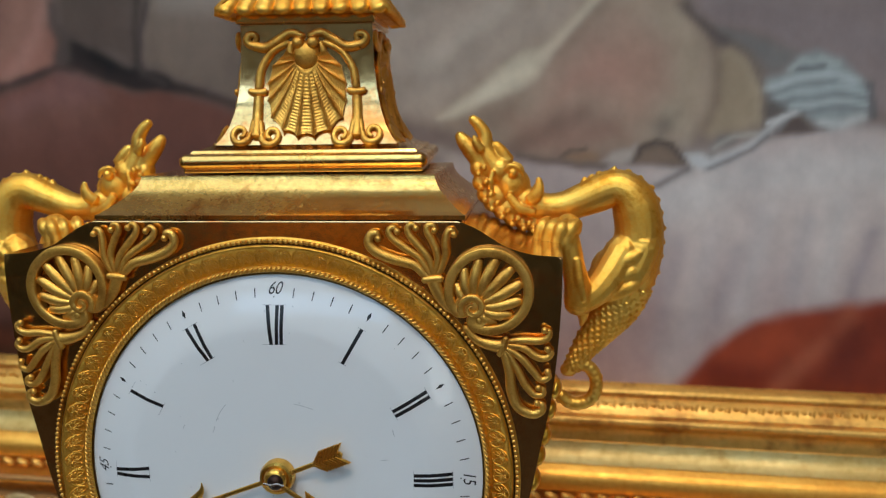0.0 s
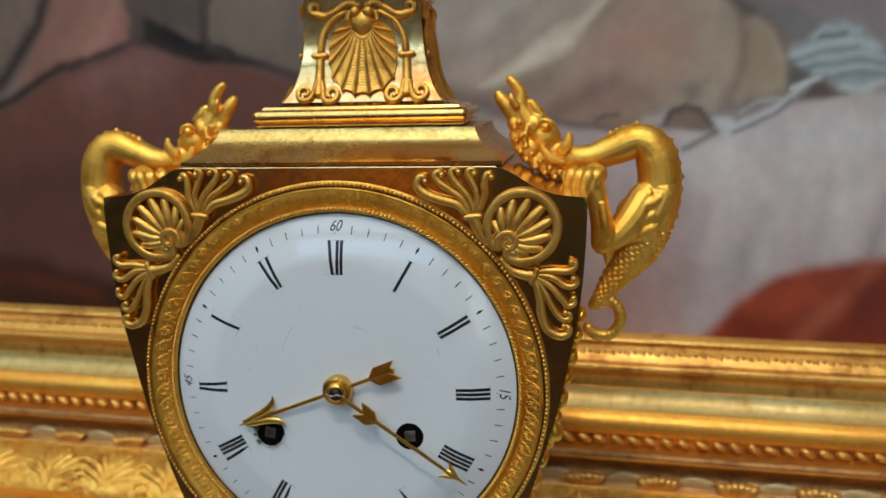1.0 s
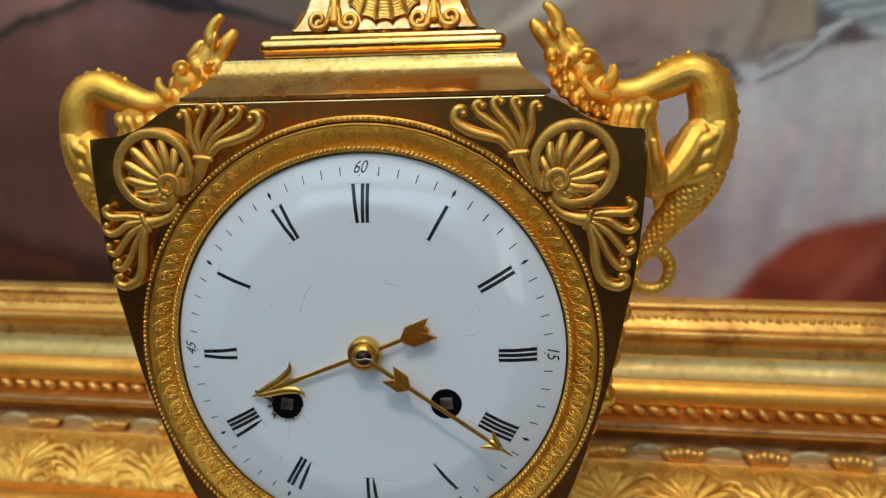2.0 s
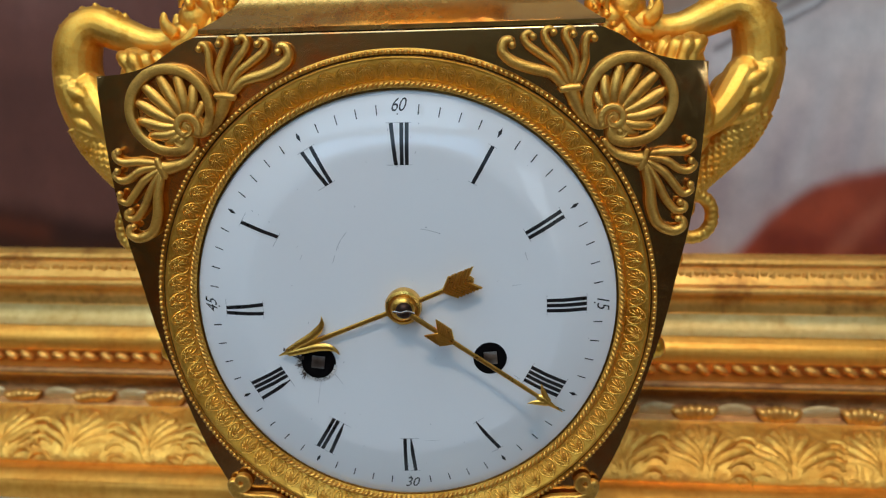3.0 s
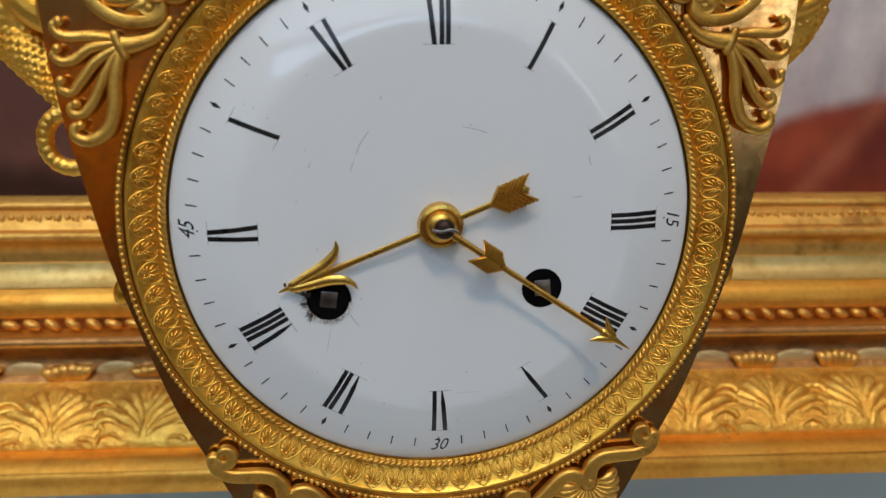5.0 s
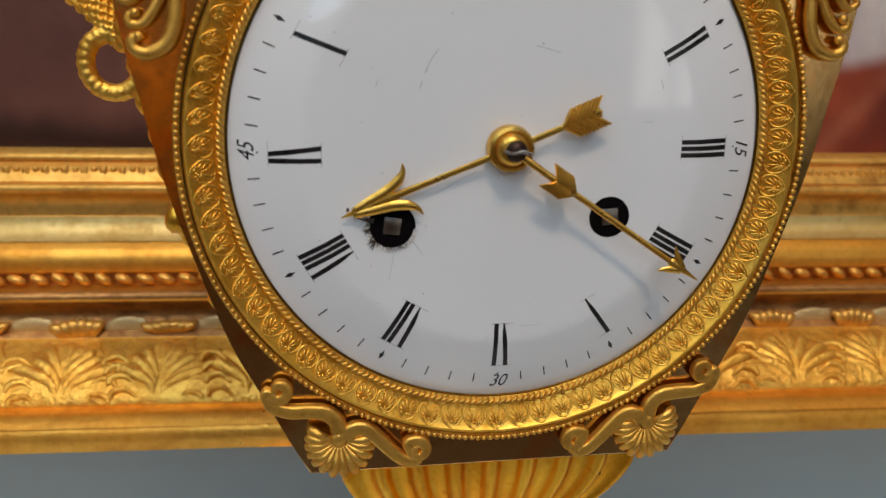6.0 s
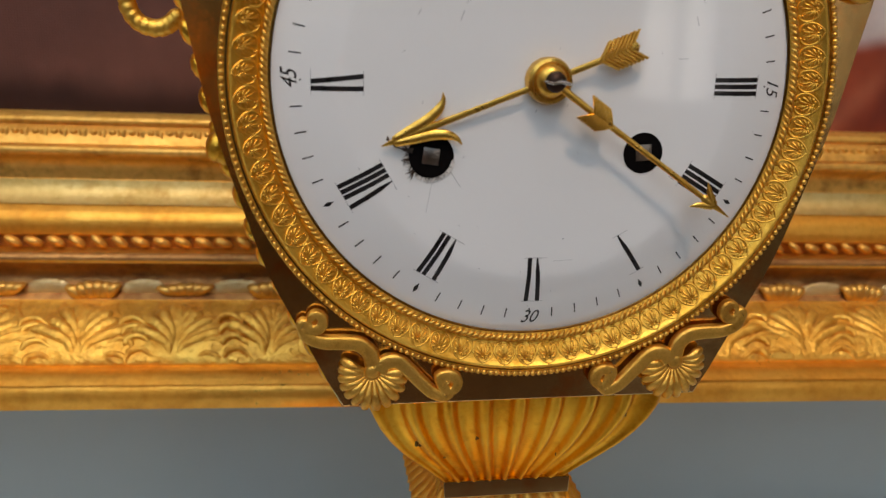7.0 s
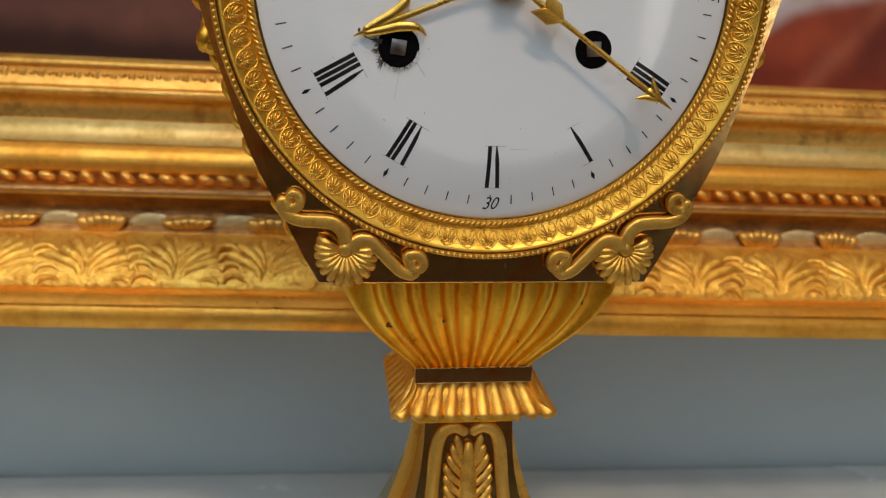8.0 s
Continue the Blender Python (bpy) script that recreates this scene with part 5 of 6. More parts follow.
def feather(bm, y, root, end, wide, back):
    """One vane of the feathered tail: a thin plate with slanting barbs cut into it."""
    slant, n = back * abs(wide) * 1.1, 8
    step = (end - root) / n
    outline = [(0.0, root)] + [(wide, root + slant)]
    for k in range(1, n):
        outline.append((wide * (0.94 if k % 2 else 1.0), root + slant + step * k))
    outline += [(wide, end + slant), (0.0, end)]
    rows = [[bm.verts.new((x, y + dy, z)) for x, z in outline] for dy in (-0.00022, 0.00022)]
    bm.faces.new(rows[0])
    bm.faces.new(rows[1][::-1])
    for k in range(len(outline)):
        j = (k + 1) % len(outline)
        bm.faces.new((rows[0][k], rows[0][j], rows[1][j], rows[1][k]))
    for k in range(n):
        z0 = root + step * (k + 0.5)
        tip = Vector((wide, y - 0.00024, z0 + slant))
        sweep(bm, [Vector((0, y - 0.0003, z0)), (Vector((0, y, z0)) + tip) / 2 - Vector((0, 0.0003, 0)), tip], [0.00034, 0.00032, 0.00024], 6, 1.1, (0, 1, 0))


def hour_pointer():
    bm, y = bmesh.new(), -0.0046
    sweep(bm, [Vector((0, -0.0046 + 0.0016 * max(0.0, z / 0.0325), z)) for z in (-0.0172, -0.010, 0.0, 0.015, 0.024, 0.0285, 0.0325)], [0.0009, 0.0006, 0.0006, 0.00055, 0.0007, 0.0009, 0.0001], 8, 0.6, (0, 1, 0))
    for s in (-1, 1):
        sweep(bm, spline([(s * x, -0.0034 - 0.0004 * x / 0.005, z) for x, z in ((0.0003, 0.0300), (0.0009, 0.0265), (0.0014, 0.0233), (0.0024, 0.0207), (0.0036, 0.0193), (0.0050, 0.0188))], 5), [0.0007, 0.0009, 0.0010, 0.0009, 0.0005, 0.0001], 8, 0.5, (0, 1, 0))
        feather(bm, y, -0.0096, -0.0160, s * 0.0027, -0.9)
    return bm


hour = hand_object("hour_pointer", hour_pointer(), 248, "gilt arrow-shaped hour pointer with feathered tail")


def minute_pointer():
    bm, y = bmesh.new(), -0.0066
    sweep(bm, flat_line([(0, 0.0), (0, 0.010), (0, 0.020), (0, 0.030), (0, 0.0375)], y), [0.0007, 0.0006, 0.00055, 0.00055, 0.0005], 8, 0.6, (0, 1, 0))
    sweep(bm, flat_line([(0, 0.0372), (0, 0.0388), (0, 0.0408), (0, 0.0440)], y), [0.0007, 0.0009, 0.0005, 0.0001], 8, 0.5, (0, 1, 0))
    for s in (-1, 1):
        sweep(bm, spline(flat_line([(s * 0.0002, 0.0400), (s * 0.0010, 0.0385), (s * 0.0018, 0.0373), (s * 0.0028, 0.0362)], y), 4), [0.0007, 0.0007, 0.0005, 0.0001], 8, 0.5, (0, 1, 0))
        feather(bm, y, 0.0142, 0.0098, s * 0.0024, -0.9)
    return bm


minute = hand_object("minute_pointer", minute_pointer(), 124.6, "long gilt arrow minute pointer")
bm = bmesh.new()
rings = ring_lathe(bm, [(0.0042, -0.0026), (0.0043, -0.0042), (0.0040, -0.0052), (0.0034, -0.0054), (0.0032, -0.0050), (0.0029, -0.0050), (0.0028, -0.0060), (0.0023, -0.0067), (0.0017, -0.0069)], 40)
bm.faces.new(rings[-1])
bmesh.ops.translate(bm, verts=bm.verts, vec=HUB)
hub = part("hub", bm, HAND_GILT, clock, "stepped round gilt hub of the pointers", 40)
bm = bmesh.new()
rings = ring_lathe(bm, [(0.0018, -0.0066), (0.0019, -0.0074), (0.0015, -0.0081), (0.0007, -0.0085)], 24)
bm.faces.new(rings[-1])
bmesh.ops.translate(bm, verts=bm.verts, vec=HUB + Vector((0.0004, 0, 0)))
part("arbor", bm, DARK_STEEL, hub, "dark steel arbor", 40)
bm = bmesh.new()
sweep(bm, spline(flat_line([(-0.0024, 0.0002), (-0.0006, -0.0002), (0.0008, 0.0001), (0.0024, -0.0003)], -0.0085), 4), [0.00020, 0.00036, 0.00030], 6)
bmesh.ops.translate(bm, verts=bm.verts, vec=HUB + Vector((0.0004, 0, 0)))
part("cross_pin", bm, PIN_STEEL, hub, "bright steel cross pin", 40)


# ---- the clock: mounts on the front plate (built for one side, mirrored for the other) ----
FACE = -0.0004


def mount(name, made, s, label, mat=None):
    """Links a mount and its loose pieces; s = -1 mirrors it."""
    bm, pieces = made if isinstance(made, tuple) else (made, [])
    for b in [bm] + [b for _, b in pieces]:
        if s < 0:
            bmesh.ops.scale(b, vec=(-1, 1, 1), verts=b.verts)
            bmesh.ops.reverse_faces(b, faces=b.faces)
    ob = part(name, bm, mat or GILT_PALE, clock, label, 60)
    for piece, b in pieces:
        part(piece, b, mat or GILT_PALE, ob, "", 60)
    return ob


def strap(bm, pts, radii, y=FACE, high=0.6, n=6, seg=10):
    sweep(bm, spline(flat_line(pts, y), n), radii, seg, high, (0, 1, 0))


def rosette():
    bm = bmesh.new()
    cx, cz = 0.0512, 0.0463
    # flat open ring whose two ends roll inwards into volutes
    first = [(cx + x, cz + z) for x, z in curl(-0.0022, -0.0068, 0.0020, 0.0006, 252, -1.15, 12)][::-1]
    arc = [(cx + 0.0092 * math.cos(radians(a)), cz + 0.0092 * math.sin(radians(a))) for a in range(262, 558, 10)]
    last = [(cx + x, cz + z) for x, z in curl(-0.0062, -0.0032, 0.0022, 0.0006, 207, 1.15, 12)]
    ribbon(bm, spline(flat_line(first + arc + last, 0.0002), 2), [0.0005, 0.0008, 0.0011] + [0.00125] * 14 + [0.0011, 0.0008, 0.0005], 0.0017)
    # fan of nine petals
    pieces = []
    for x, z in ((-0.0022, -0.0068), (-0.0062, -0.0032)):
        eye = bmesh.new()
        ball(eye, (cx + x, FACE - 0.0004, cz + z), 0.0011, (1, 0.8, 1), 2)
        pieces.append(("volute_eye", eye))
    bx, bz = cx - 0.0036, cz - 0.0038
    for i in range(9):
        a = radians(-78 + 246 * i / 8)
        ex, ez = cx + 0.0077 * math.cos(a), cz + 0.0077 * math.sin(a)
        d = Vector((ex - bx, ez - bz))
        side = Vector((-d.y, d.x)) * (0.10 * (1 if i > 4 else -1) * abs(i - 4) / 4)
        mid = Vector((bx, bz)) + d * 0.5 + side
        pts = spline([(bx + d.x * 0.12, FACE - 0.0004, bz + d.y * 0.12), (mid.x, FACE - 0.0007, mid.y), (ex, FACE, ez)], 6)
        w = 0.00065 + 0.00055 * d.length / 0.0125
        petal = bmesh.new()
        pieces.append(("petal", petal))
        sweep(petal, pts, [0.0004, w * 0.75, w, w * 1.12, w * 0.9], 8, 0.6, (0, 1, 0))
    root = bmesh.new()
    ball(root, (bx, FACE - 0.0001, bz), 0.0026, (1, 0.40, 1), 2)
    ribbon(root, spline(flat_line([(bx + x, bz + z) for x, z in curl(0.0, 0.0, 0.0030, 0.0007, 215, -1.35, 16)], FACE - 0.0005), 2), [0.0008, 0.0009, 0.0008, 0.0006, 0.0004], 0.0012)
    pieces.append(("petal_root", root))
    return bm, pieces


def tendrils(collar, stem, fronds, across):
    """A collar with fronds that spread and roll up at their ends."""
    bm = bmesh.new()
    c, d = Vector(collar), Vector(across)
    strap(bm, stem + [collar], [0.0007, 0.0011, 0.0015, 0.0017], FACE - 0.0001, 0.7)
    strap(bm, [tuple(c - d * 0.0023), tuple(c), tuple(c + d * 0.0023)], [0.0008, 0.0010, 0.0008], FACE - 0.0005, 0.9)
    pieces = []
    for number, line in enumerate(fronds):
        w = 1.35 if number == len(fronds) - 1 else 1.0
        fr = bmesh.new()
        pieces.append(("tendril", fr))
        strap(fr, [tuple(c.lerp(Vector(line[0]), 0.4))] + line, [w * r for r in (0.0005, 0.0008, 0.00095, 0.00095, 0.00085, 0.0007, 0.0006)], FACE - 0.0002, 0.8, 6)
        ball(fr, (line[-1][0], FACE - 0.0005, line[-1][1]), 0.00085, (1, 0.9, 1), 2)
    return bm, pieces


UPPER_FRONDS = [[(0.0400, 0.0510), (0.0413, 0.0545), (0.0413, 0.0578), (0.0418, 0.0600), (0.0428, 0.0605), (0.0433, 0.0595)],
                [(0.0390, 0.0510), (0.0395, 0.0545), (0.0384, 0.0578), (0.0372, 0.0601), (0.0374, 0.0615), (0.0385, 0.0616), (0.0388, 0.0605)],
                [(0.0382, 0.0510), (0.0374, 0.0538), (0.0353, 0.0566), (0.0332, 0.0591), (0.0326, 0.0609), (0.0336, 0.0619), (0.0346, 0.0610)],
                [(0.0372, 0.0507), (0.0352, 0.0540), (0.0316, 0.0566), (0.0291, 0.0585), (0.0282, 0.0602), (0.0292, 0.0611), (0.0302, 0.0602)],
                [(0.0364, 0.0501), (0.0339, 0.0524), (0.0292, 0.0537), (0.0254, 0.0553), (0.0235, 0.0573), (0.0239, 0.0593), (0.0252, 0.0597), (0.0257, 0.0585)]]
LOWER_FRONDS = [[(0.0557, 0.0344), (0.0595, 0.0348), (0.0629, 0.0347), (0.0647, 0.0354), (0.0652, 0.0368), (0.0641, 0.0373)],
                [(0.0560, 0.0335), (0.0595, 0.0328), (0.0623, 0.0309), (0.0644, 0.0306), (0.0657, 0.0318), (0.0648, 0.0328)],
                [(0.0557, 0.0325), (0.0588, 0.0305), (0.0613, 0.0276), (0.0633, 0.0254), (0.0651, 0.0261), (0.0648, 0.0275)],
                [(0.0554, 0.0318), (0.0576, 0.0282), (0.0595, 0.0244), (0.0617, 0.0218), (0.0636, 0.0218), (0.0638, 0.0230), (0.0627, 0.0235)],
                [(0.0549, 0.0313), (0.0560, 0.0270), (0.0565, 0.0225), (0.0581, 0.0186), (0.0612, 0.0170), (0.0633, 0.0177), (0.0636, 0.0192), (0.0624, 0.0198)]]


def corner_shell():
    bm = bmesh.new()
    # two flat S-scrolls with rolled ends
    for line, width, eyes in (
        (curl(0.0424, -0.0452, 0.0007, 0.0022, -60, 1.2, 16)[:-1] + [(0.0446, -0.0462), (0.0437, -0.0484), (0.0408, -0.0497), (0.0370, -0.0499), (0.0338, -0.0504), (0.0318, -0.0522), (0.0312, -0.0546)],
         [0.0004, 0.0006, 0.0009, 0.0011, 0.0012, 0.00125, 0.0013, 0.0015, 0.0017], ((0.0424, -0.0452, 0.0012),)),
        (curl(0.0160, -0.0594, 0.0007, 0.0023, 80, -1.2, 16)[:-1] + [(0.0163, -0.0617), (0.0190, -0.0612), (0.0214, -0.0590), (0.0238, -0.0564), (0.0262, -0.0543), (0.0286, -0.0543), (0.0300, -0.0560)],
         [0.0004, 0.0006, 0.0009, 0.0011, 0.0012, 0.00125, 0.0013, 0.0015, 0.0017], ((0.0160, -0.0594, 0.0013), (0.0280, -0.0566, 0.0017)))):
        ribbon(bm, spline(flat_line(line, FACE), 4), width, 0.0013)
        for x, z, r in eyes:
            ball(bm, (x, FACE, z), r, (1, 0.35, 1), 2)
    # shell of eleven lobes
    cx, cz = 0.0312, -0.0565
    pieces = []
    for i in range(13):
        lobe = bmesh.new()
        pieces.append(("lobe", lobe))
        a = radians(24 - 205 * i / 12)
        reach = 0.0064 + 0.0016 * math.exp(-((i - 7) / 3.5) ** 2)
        pts = spline([(cx + 0.0014 * math.cos(a), FACE - 0.0002, cz + 0.0014 * math.sin(a)), (cx + reach * 0.6 * math.cos(a), FACE - 0.0009, cz + reach * 0.6 * math.sin(a)), (cx + reach * math.cos(a), FACE + 0.0002, cz + reach * math.sin(a))], 6)
        sweep(lobe, pts, [0.0004, 0.0006, 0.0009, 0.00115, 0.0008], 8, 0.85, (0, 1, 0))
    ball(bm, (cx + 0.0002, FACE - 0.0006, cz + 0.0004), 0.0017, (1, 0.4, 1), 2)
    return bm, pieces


def side_x(z):
    zs, xs = zip(*sorted((z, x) for x, z in HALF[6:-1]))
    return float(np.interp(z, zs, xs))


def side_garland():
    """Row of leaves on the case's flank."""
    bm, pieces = bmesh.new(), []
    rng = random.Random(3)
    sweep(bm, [Vector((side_x(z) + 0.0004, 0.014, z)) for z in np.linspace(0.022, -0.062, 30)], [0.0007, 0.0009, 0.0007], 8)
    for k in range(14):
        z = 0.020 - 0.0062 * k
        for dy, dz, r in ((0.0, 0.0, 0.0022), (0.010, -0.003, 0.0025)):
            leaf = bmesh.new()
            ball(leaf, (side_x(z + dz) + 0.0010, 0.011 + dy + rng.uniform(-0.002, 0.002), z + dz), r, (0.80, 1.6, 1.25), 2, pose(0, 0, 0, rng.uniform(-30, 30), 18, 0))
            pieces.append(("garland_leaf", leaf))
    return bm, pieces


for s in (1, -1):
    mount("rosette", rosette(), s, "matt gilt pierced rosette with palmette fan")
    mount("frond", tendrils((0.0383, 0.0491), [(0.0422, 0.0415), (0.0400, 0.0447)], UPPER_FRONDS, (0.99, 0.1)), s, "matt gilt curling frond")
    mount("frond", tendrils((0.0545, 0.0333), [(0.0455, 0.0378), (0.0483, 0.0348), (0.0520, 0.0335)], LOWER_FRONDS, (0.35, 0.94)), s, "matt gilt curling frond")
    mount("corner_scroll", corner_shell(), s, "matt gilt scroll with fluted shell")
    mount("side_garland", side_garland(), s, "matt gilt leaf garland on the flank", GILT)
    bm = bmesh.new()
    turn = pose(0, 0, 0, 0, 72, 0)
    m = Matrix.Translation((0.0588, 0.0070, -0.0132)) @ turn
    bmesh.ops.create_cone(bm, cap_ends=True, segments=14, radius1=0.0034, radius2=0.0028, depth=0.0030, matrix=m)
    bmesh.ops.bevel(bm, geom=list(bm.edges), offset=0.0004, segments=2, affect="EDGES")
    ball(bm, (0.0598, 0.0070, -0.0128), 0.0030, (1.1, 1.1, 0.75), 2, turn)
    mount("stud", bm, s, "bevelled gilt stud", GILT)


# ---- the clock: dragons ----
def dragon(s):
    """A gilt dragon that bends over the case's shoulder, as one sculpted mesh."""
    bm = bmesh.new()
    ym = 0.0365

    def at(px, pz, y=0.0):
        return Vector((s * (0.0443 + (px - 830) * 0.0001497), ym + y, 0.0863 - (pz - 205) * 0.0001555))

    k = 0.00015

    def limb(nodes, high=0.85, n=5, seg=14):
        pts = spline([at(a, b, (rest[1] if len(rest) > 1 else 0)) for a, b, *rest in nodes], n)
        sweep(bm, pts, [rest[0] * k for _, _, *rest in nodes], seg, high, (0, 1, 0))
        for p, node in ((pts[0], nodes[0]), (pts[-1], nodes[-1])):
            if node[2] > 12:
                ball(bm, p, node[2] * k, (1, high, 1), 2)

    def lump(a, b, r, y=0.0, scale=(1, 1, 1)):
        ball(bm, at(a, b, y), r * k, scale, 3)

    # neck, trunk and tail
    trunk = [(940, 358, 25), (970, 364, 25), (1000, 362, 27), (1030, 352, 30), (1058, 341, 33), (1084, 332, 34), (1108, 341, 38), (1124, 364, 42), (1131, 400, 43), (1128, 440, 46), (1115, 475, 50), (1098, 505, 48)]
    limb(trunk, 0.95, 7, 22)
    end = -0.003 if s > 0 else -0.008
    tail = [(1106, 492, 46, 0), (1096, 530, 37, end * 0.1), (1072, 562, 31, end * 0.35), (1046, 594, 24, end * 0.6), (1024, 624, 17, end * 0.85), (1011, 648, 13, end)]
    limb(tail, 0.9, 7, 20)
    # ringed tail end
    ring = [(1006, 648), (1016, 640), (1032, 637), (1048, 645), (1058, 662), (1058, 685), (1046, 703), (1026, 710), (1008, 706), (996, 696)]
    limb([(a, b, 10.0, end) for a, b in ring], 1.0)
    for p in spline([at(a, b, end) for a, b in ring], 2):
        ball(bm, p, 13.0 * k, (1, 1, 1), 2)
    # chest and haunch
    lump(1086, 470, 40, -0.0015)
    lump(1072, 492, 36, -0.0020)
    limb([(1136, 430, 30, -0.0035), (1118, 470, 30, -0.0045), (1092, 500, 24, -0.0045)], 0.8)
    # row of small spines down the back
    line = spline([at(a, b) for a, b, r in trunk[3:]] + [at(a, b, y) for a, b, r, y in tail[1:4]], 4)
    radii = lerp_list([r for a, b, r in trunk[3:]] + [r for a, b, r, y in tail[1:4]], len(line))
    for i in range(2, len(line) - 1, 2):
        d = (line[i + 1] - line[i - 1]).normalized()
        out = Vector((d.z, 0, -d.x)) * -s
        root, lean = line[i] + out * radii[i] * k * 0.92, d * 4.0 * k
        sweep(bm, [root, root + out * 2 * k + lean * 0.5, root + out * (3 + 2 * (i % 3)) * k + lean], [7 * k, 6 * k, 3.5 * k], 8)
    # ribs and folds over the flank
    for j in range(3):
        z0 = 448 + 24 * j
        limb([(1058 + 5 * j, z0 + 22, 4, -0.0058), (1088 + 3 * j, z0 + 8, 12, -0.0070), (1116, z0 - 4, 12, -0.0071), (1140 - 2 * j, z0 - 18, 4, -0.0062)], 0.7)
    # overlapping scales of the tail
    way = spline([at(a, b, y) for a, b, r, y in tail], 5)
    girth = lerp_list([r for a, b, r, y in tail], len(way))
    for row in range(1, len(way) - 1):
        d = (way[row + 1] - way[row - 1]).normalized()
        side = Vector((d.z, 0, -d.x))
        half = girth[row] * k
        count = 7 if half > 0.004 else 5
        for i in range(count):
            ang = radians(-80 + 160 * (i + 0.5 * (row % 2)) / count)
            n = side * math.sin(ang) + Vector((0, -0.9 * math.cos(ang), 0))
            c = way[row] + n * half * 0.99
            sweep(bm, [c - d * half * 0.16, c + n * 2.5 * k, c + d * half * 0.24 + n * 4.5 * k], [half * 0.10, half * 0.24, half * 0.08], 7)
    # foreleg, elbow spur and paw
    limb([(1102, 440, 34, -0.003), (1080, 472, 33, -0.005), (1054, 500, 28, -0.007), (1030, 516, 25, -0.008)], 0.95)
    limb([(1022, 518, 25, -0.009), (1020, 490, 23, -0.010), (1013, 455, 20, -0.010), (1004, 420, 22, -0.010), (998, 405, 24, -0.009)], 0.95, 6, 16)
    limb([(1030, 520, 14, -0.008), (1032, 545, 10, -0.007), (1029, 564, 3, -0.006)])
    limb([(1018, 440, 8, -0.0125), (1024, 480, 9, -0.0130), (1032, 510, 6, -0.0125)], 0.7)
    lump(990, 404, 28, -0.009, (1.15, 1, 0.95))
    lump(1004, 392, 24, -0.008)
    for a, y in ((956, -0.0080), (971, -0.0112), (988, -0.0128), (1005, -0.0122)):
        limb([(a + 16, 382, 10, y + 0.002), (a + 4, 390, 13, y), (a - 3, 404, 9, y - 0.0004), (a - 5, 416, 11, y - 0.0002), (a - 4, 430, 4, y)])
    # head, jaws, ears, beard
    lump(932, 352, 27, 0, (1, 0.9, 0.9))
    lump(908, 325, 31, 0, (1, 0.85, 1))
    lump(884, 300, 25, 0, (1, 0.85, 1))
    limb([(885, 305, 24), (866, 282, 20), (857, 262, 16), (857, 240, 13), (846, 222, 11), (833, 210, 8)])
    limb([(862, 300, 18), (845, 280, 17), (830, 262, 16), (818, 248, 13), (810, 237, 8)])
    limb([(852, 264, 9, -0.003), (842, 250, 7, -0.0035), (840, 240, 4, -0.0035)])
    limb([(900, 285, 12), (886, 268, 12), (877, 258, 9), (869, 263, 6)])
    for y in (-0.0040, 0.0040):
        lump(908, 303, 9, y)
        limb([(893, 298, 4, y), (904, 290, 5, y * 1.1), (920, 296, 5, y * 1.1), (926, 308, 3, y)])
        limb([(938, 350, 12, y), (949, 340, 12, y * 1.1), (954, 328, 9, y * 1.15), (953, 316, 5, y * 1.15)], 0.6)
        limb([(900, 340, 8, y), (920, 362, 9, y * 1.1), (946, 370, 6, y)], 0.7)
        limb([(872, 300, 5, y * 0.8), (868, 320, 6, y * 0.9), (872, 340, 4, y * 0.8)])
    for j, (a, b) in enumerate(((842, 298), (846, 322), (854, 343), (866, 358), (884, 372), (902, 384), (922, 392), (940, 396))):
        lump(a + 3, b - 2, 15, 0.0, (1, 1.3, 1.1))
        for y in (-0.0030, -0.0012, 0.0030):
            lump(a + 5, b + 6, 6, y * 1.2)
            lump(a + 15, b - 4, 6, y * 1.35)
    lump(880, 345, 24, 0, (1, 0.8, 1.1))
    lump(905, 365, 24, 0, (1.2, 0.8, 0.9))
    ob = part("dragon_handle", bm, GILT_DRAGON, clock, "bright matt gilt dragon handle gripping the shoulder", 180)
    mod = ob.modifiers.new("melt", "REMESH")
    mod.mode, mod.voxel_size, mod.use_smooth_shade = "VOXEL", 0.00025, True
    sm = ob.modifiers.new("soften", "SMOOTH")
    sm.factor, sm.iterations = 0.5, 3
    return ob


dragon(1)
dragon(-1)


# ---- carved ornament of the picture frame (pieces on its lower rail) ----
def on_rail(x, depth, drop):
    return Vector((x, depth - 0.166, -drop))


bm = bmesh.new()
ball(bm, (0, 0, 0), 0.0020, (1.75, 0.95, 0.85), 2)
pearl = mesh_of("pearl", bm, LEAF_DARK, 80)
bm = bmesh.new()
sweep(bm, spline([(-0.0022, 0.0006, 0.0032), (-0.0026, -0.0006, 0.0), (-0.0004, -0.0014, -0.0034), (0.0024, -0.0006, -0.0012), (0.0024, 0.0, 0.0030)], 3), [0.0004, 0.0008, 0.0011, 0.0008, 0.0004], 6)
ball(bm, (0.0002, 0.0004, 0.0012), 0.0016, (0.9, 0.7, 1.2), 1)
egg = mesh_of("egg_ornament", bm, LEAF_DARK, 80)


def on_slope(u, t, lift):
    """A place on the sloping band; t: 0 at its upper edge, 1 at its lower one."""
    swell = 0.0028 * math.sin(math.pi * t) + lift
    return Vector((u, -0.0236 * t - swell * 0.49 + 0.0004, -0.0134 * t + swell * 0.87 - 0.0003))


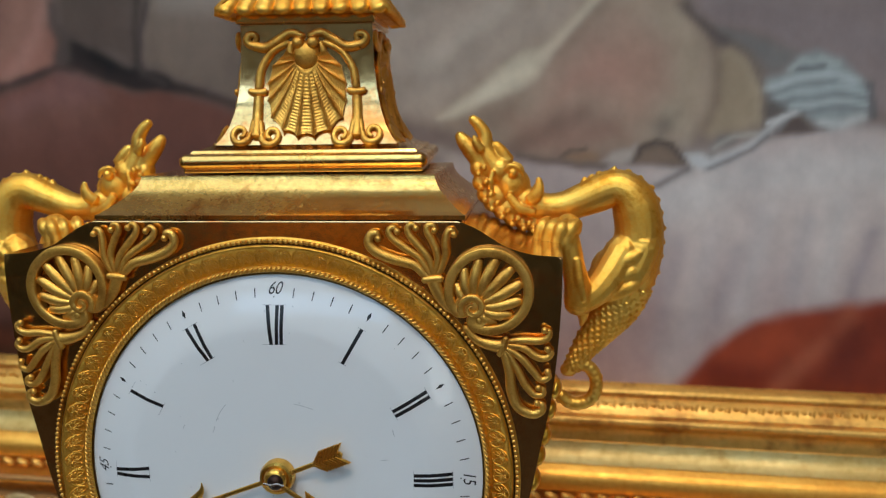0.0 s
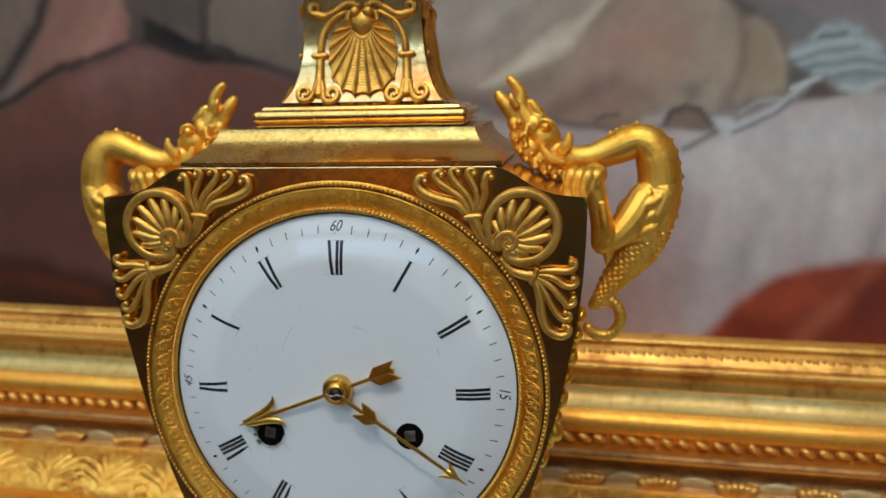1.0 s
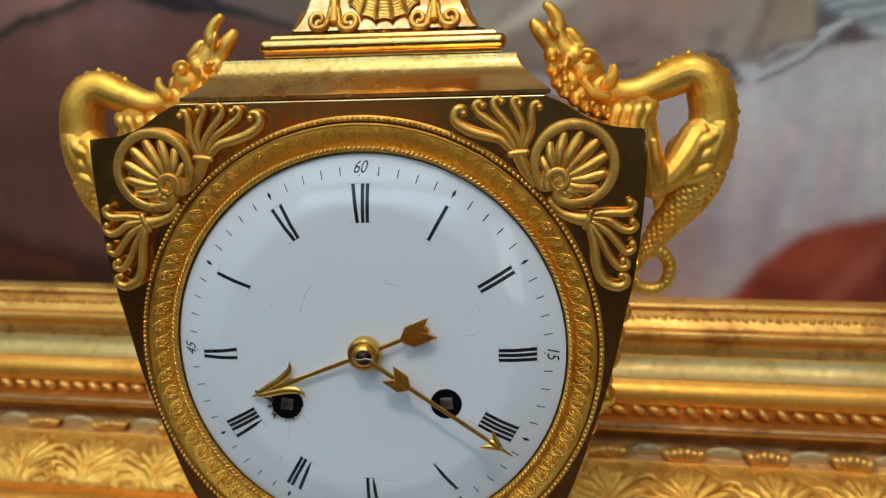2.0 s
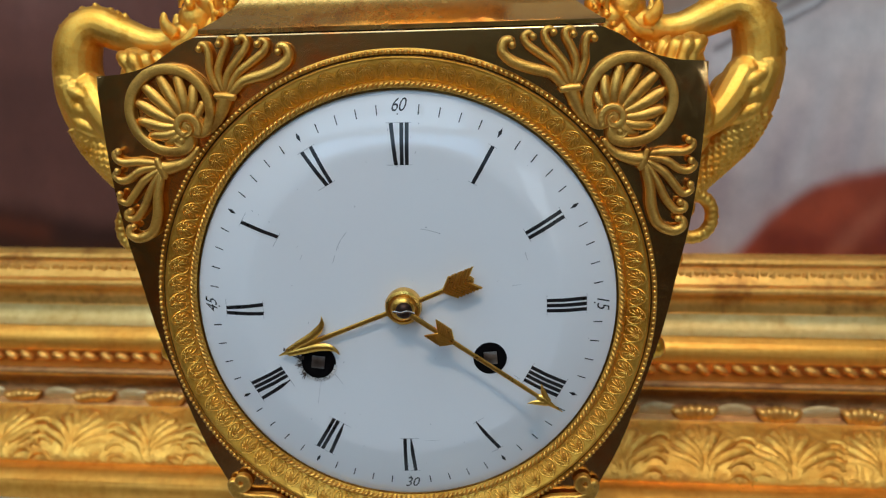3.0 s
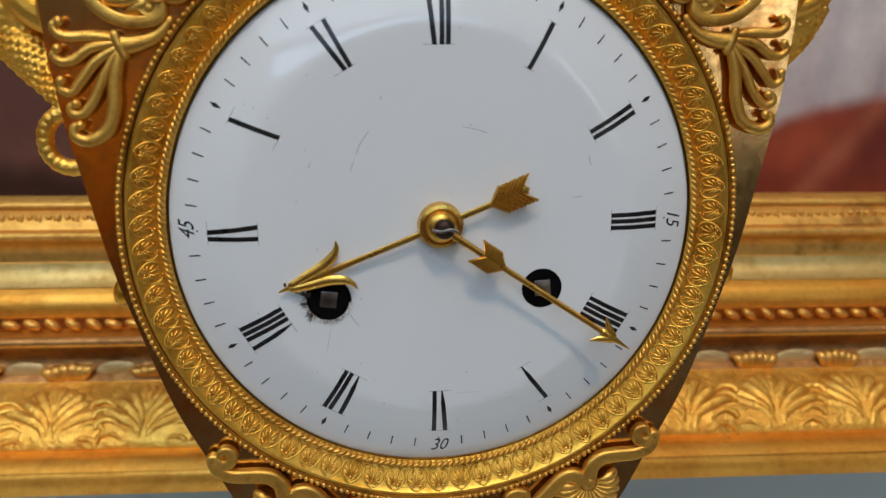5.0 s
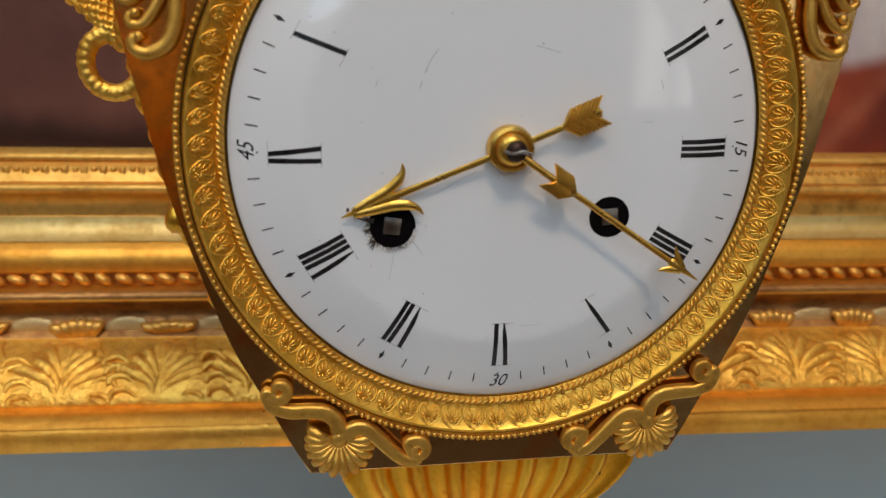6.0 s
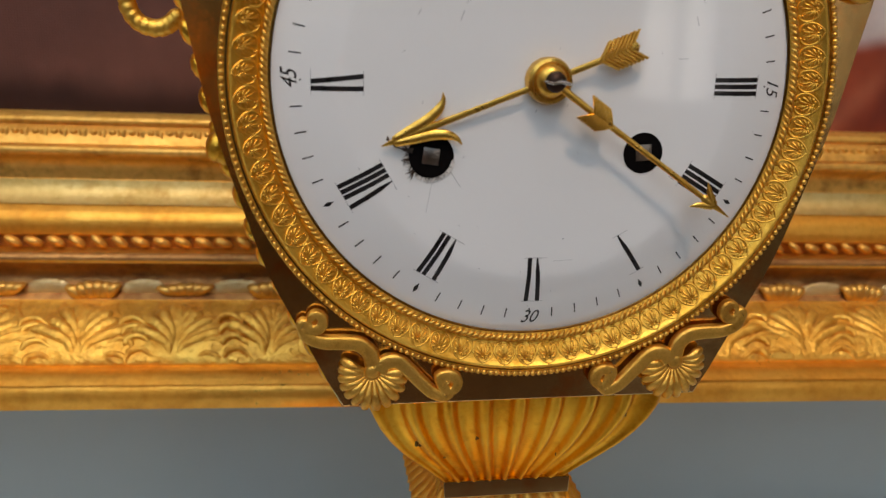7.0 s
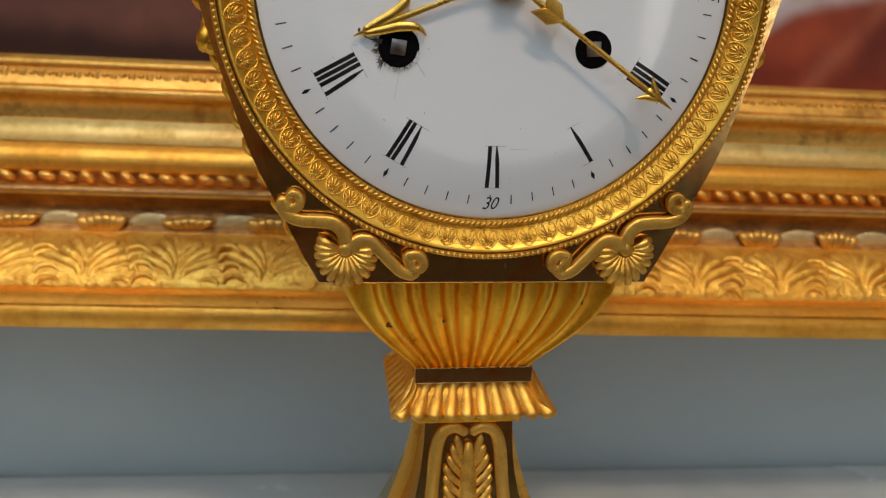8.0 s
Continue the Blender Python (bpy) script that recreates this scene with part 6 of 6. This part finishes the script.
def acanthus(seed):
    """A low leaf that spreads upwards over the sloping band, with curled side fronds."""
    rng = random.Random(seed)
    bm = bmesh.new()
    wide = rng.uniform(0.92, 1.08)
    for k in range(9):
        v = (k - 4) / 4
        u1, t1 = 0.0122 * v * wide + rng.uniform(-0.0007, 0.0007), 0.02 + 0.50 * abs(v) ** 1.5 + rng.uniform(-0.04, 0.04)
        bend = 0.0020 * v
        line = spline([on_slope(0.0010 * v, 0.97, 0.0), on_slope(u1 * 0.42 - bend, 0.97 + (t1 - 0.97) * 0.5, 0.0005), on_slope(u1 * 0.85, 0.97 + (t1 - 0.97) * 0.85, 0.0008), on_slope(u1 + bend, t1 + 0.04, 0.0002)], 4)
        sweep(bm, line, [0.0006, 0.0014, 0.0019, 0.0021, 0.0012], 8, 0.5)
    for sgn in (-1, 1):
        for k in range(4):
            t0 = 0.97 - 0.17 * k + rng.uniform(-0.04, 0.04)
            u0 = sgn * (0.0056 + 0.0012 * k)
            line = spline([on_slope(u0, t0, 0.0), on_slope(u0 + sgn * 0.0035, t0 - 0.09, 0.0006), on_slope(u0 + sgn * 0.0066, t0 - 0.06, 0.0004), on_slope(u0 + sgn * 0.0074, t0 + 0.02, 0.0002)], 4)
            sweep(bm, line, [0.0005, 0.0012, 0.0014, 0.0008], 8, 0.7)
    # crumbs of worn gesso on the ground
    for _ in range(26):
        ball(bm, on_slope(rng.uniform(-0.0135, 0.0135), rng.uniform(0.30, 0.97), -0.0004), rng.uniform(0.0007, 0.0014), (1.4, 0.7, 0.8), 1)
    return mesh_of("acanthus_leaf", bm, LEAF_WORN, 80)


leaves = [acanthus(k) for k in range(5)]
# pale bay with a smooth gilt scoop under it, between two leaves
bm = bmesh.new()
for x, z, a, b in ((0, 0, 1.25, 0.62), (-0.0034, -0.0006, 0.7, 0.5), (0.0036, -0.0003, 0.75, 0.55)):
    ball(bm, (x, 0.0006, z), 0.0052, (a, 0.13, b), 2)
cap = mesh_of("scale_ornament", bm, LEAF_BAY, 80)
bm = bmesh.new()
rows = []
for i in range(13):
    t = 0.02 + 0.36 * i / 12
    half = 0.0066 * math.sqrt(max(0.0, 1 - (i / 12.6) ** 2))
    rows.append([bm.verts.new(on_slope(half * (k / 4 - 1), t, 0.0008 - 0.0012 * (1 - (k / 4 - 1) ** 2))) for k in range(9)])
for a, b in zip(rows, rows[1:]):
    for k in range(8):
        bm.faces.new((a[k], a[k + 1], b[k + 1], b[k]))
scoop = mesh_of("scoop_ornament", bm, LEAF, 80)
bm = bmesh.new()
for u in (-0.0060, -0.0034, -0.0012, 0.0013, 0.0036, 0.0059):
    sweep(bm, spline([(u * 0.5, 0.0004, -0.0062), (u * 0.8, -0.0008, -0.0030), (u, -0.0006, 0.0006 - abs(u) * 0.2), (u * 1.25, 0.0006, 0.0022 - abs(u) * 0.35)], 4), [0.0010, 0.0017, 0.0019, 0.0011], 8, 0.7)
tuft = mesh_of("leaf_tip", bm, LEAF_DARK, 80)
rng = random.Random(21)
for k in range(-46, 47):
    ob = new("pearl", pearl)
    ob.parent = bottom_rail
    ob.matrix_basis = Matrix.Translation(on_rail(k * 0.0072 + rng.uniform(-0.0003, 0.0003), 0.1428, 0.0422)) @ pose(0, 0, 0, rng.uniform(-8, 8), rng.uniform(18, 40), 0)
for k in range(-44, 45):
    ob = new("egg_ornament", egg)
    ob.parent = bottom_rail
    ob.matrix_basis = Matrix.Translation(on_rail(k * 0.0066, 0.1558, 0.0065)) @ pose(0, 0, 0, rng.uniform(20, 32), rng.uniform(-8, 8), 0) @ Matrix.Diagonal((1, 1, 0.8, 1))
for k in range(-12, 13):
    x = k * 0.0316 + 0.0032 + rng.uniform(-0.0012, 0.0012)
    for name, me, dx, depth, drop, turn in (("acanthus_leaf", leaves[(k * 3) % 5], 0.0, 0.1328, 0.0610, rng.uniform(-7, 7)), ("scale_ornament", cap, 0.0158, 0.1352, 0.0568, rng.uniform(-5, 5)), ("scoop_ornament", scoop, 0.0158, 0.1328, 0.0610, 0.0), ("leaf_tip", tuft, 0.0, 0.1345, 0.0560, rng.uniform(-6, 6))):
        ob = new(name, me)
        ob.parent = bottom_rail
        ob.matrix_basis = Matrix.Translation(on_rail(x + dx, depth, drop)) @ pose(0, 0, 0, 0, turn, 0) @ Matrix.Diagonal((rng.uniform(1.05, 1.3), 1, rng.uniform(0.55, 0.95) if me == tuft else 1, 1))
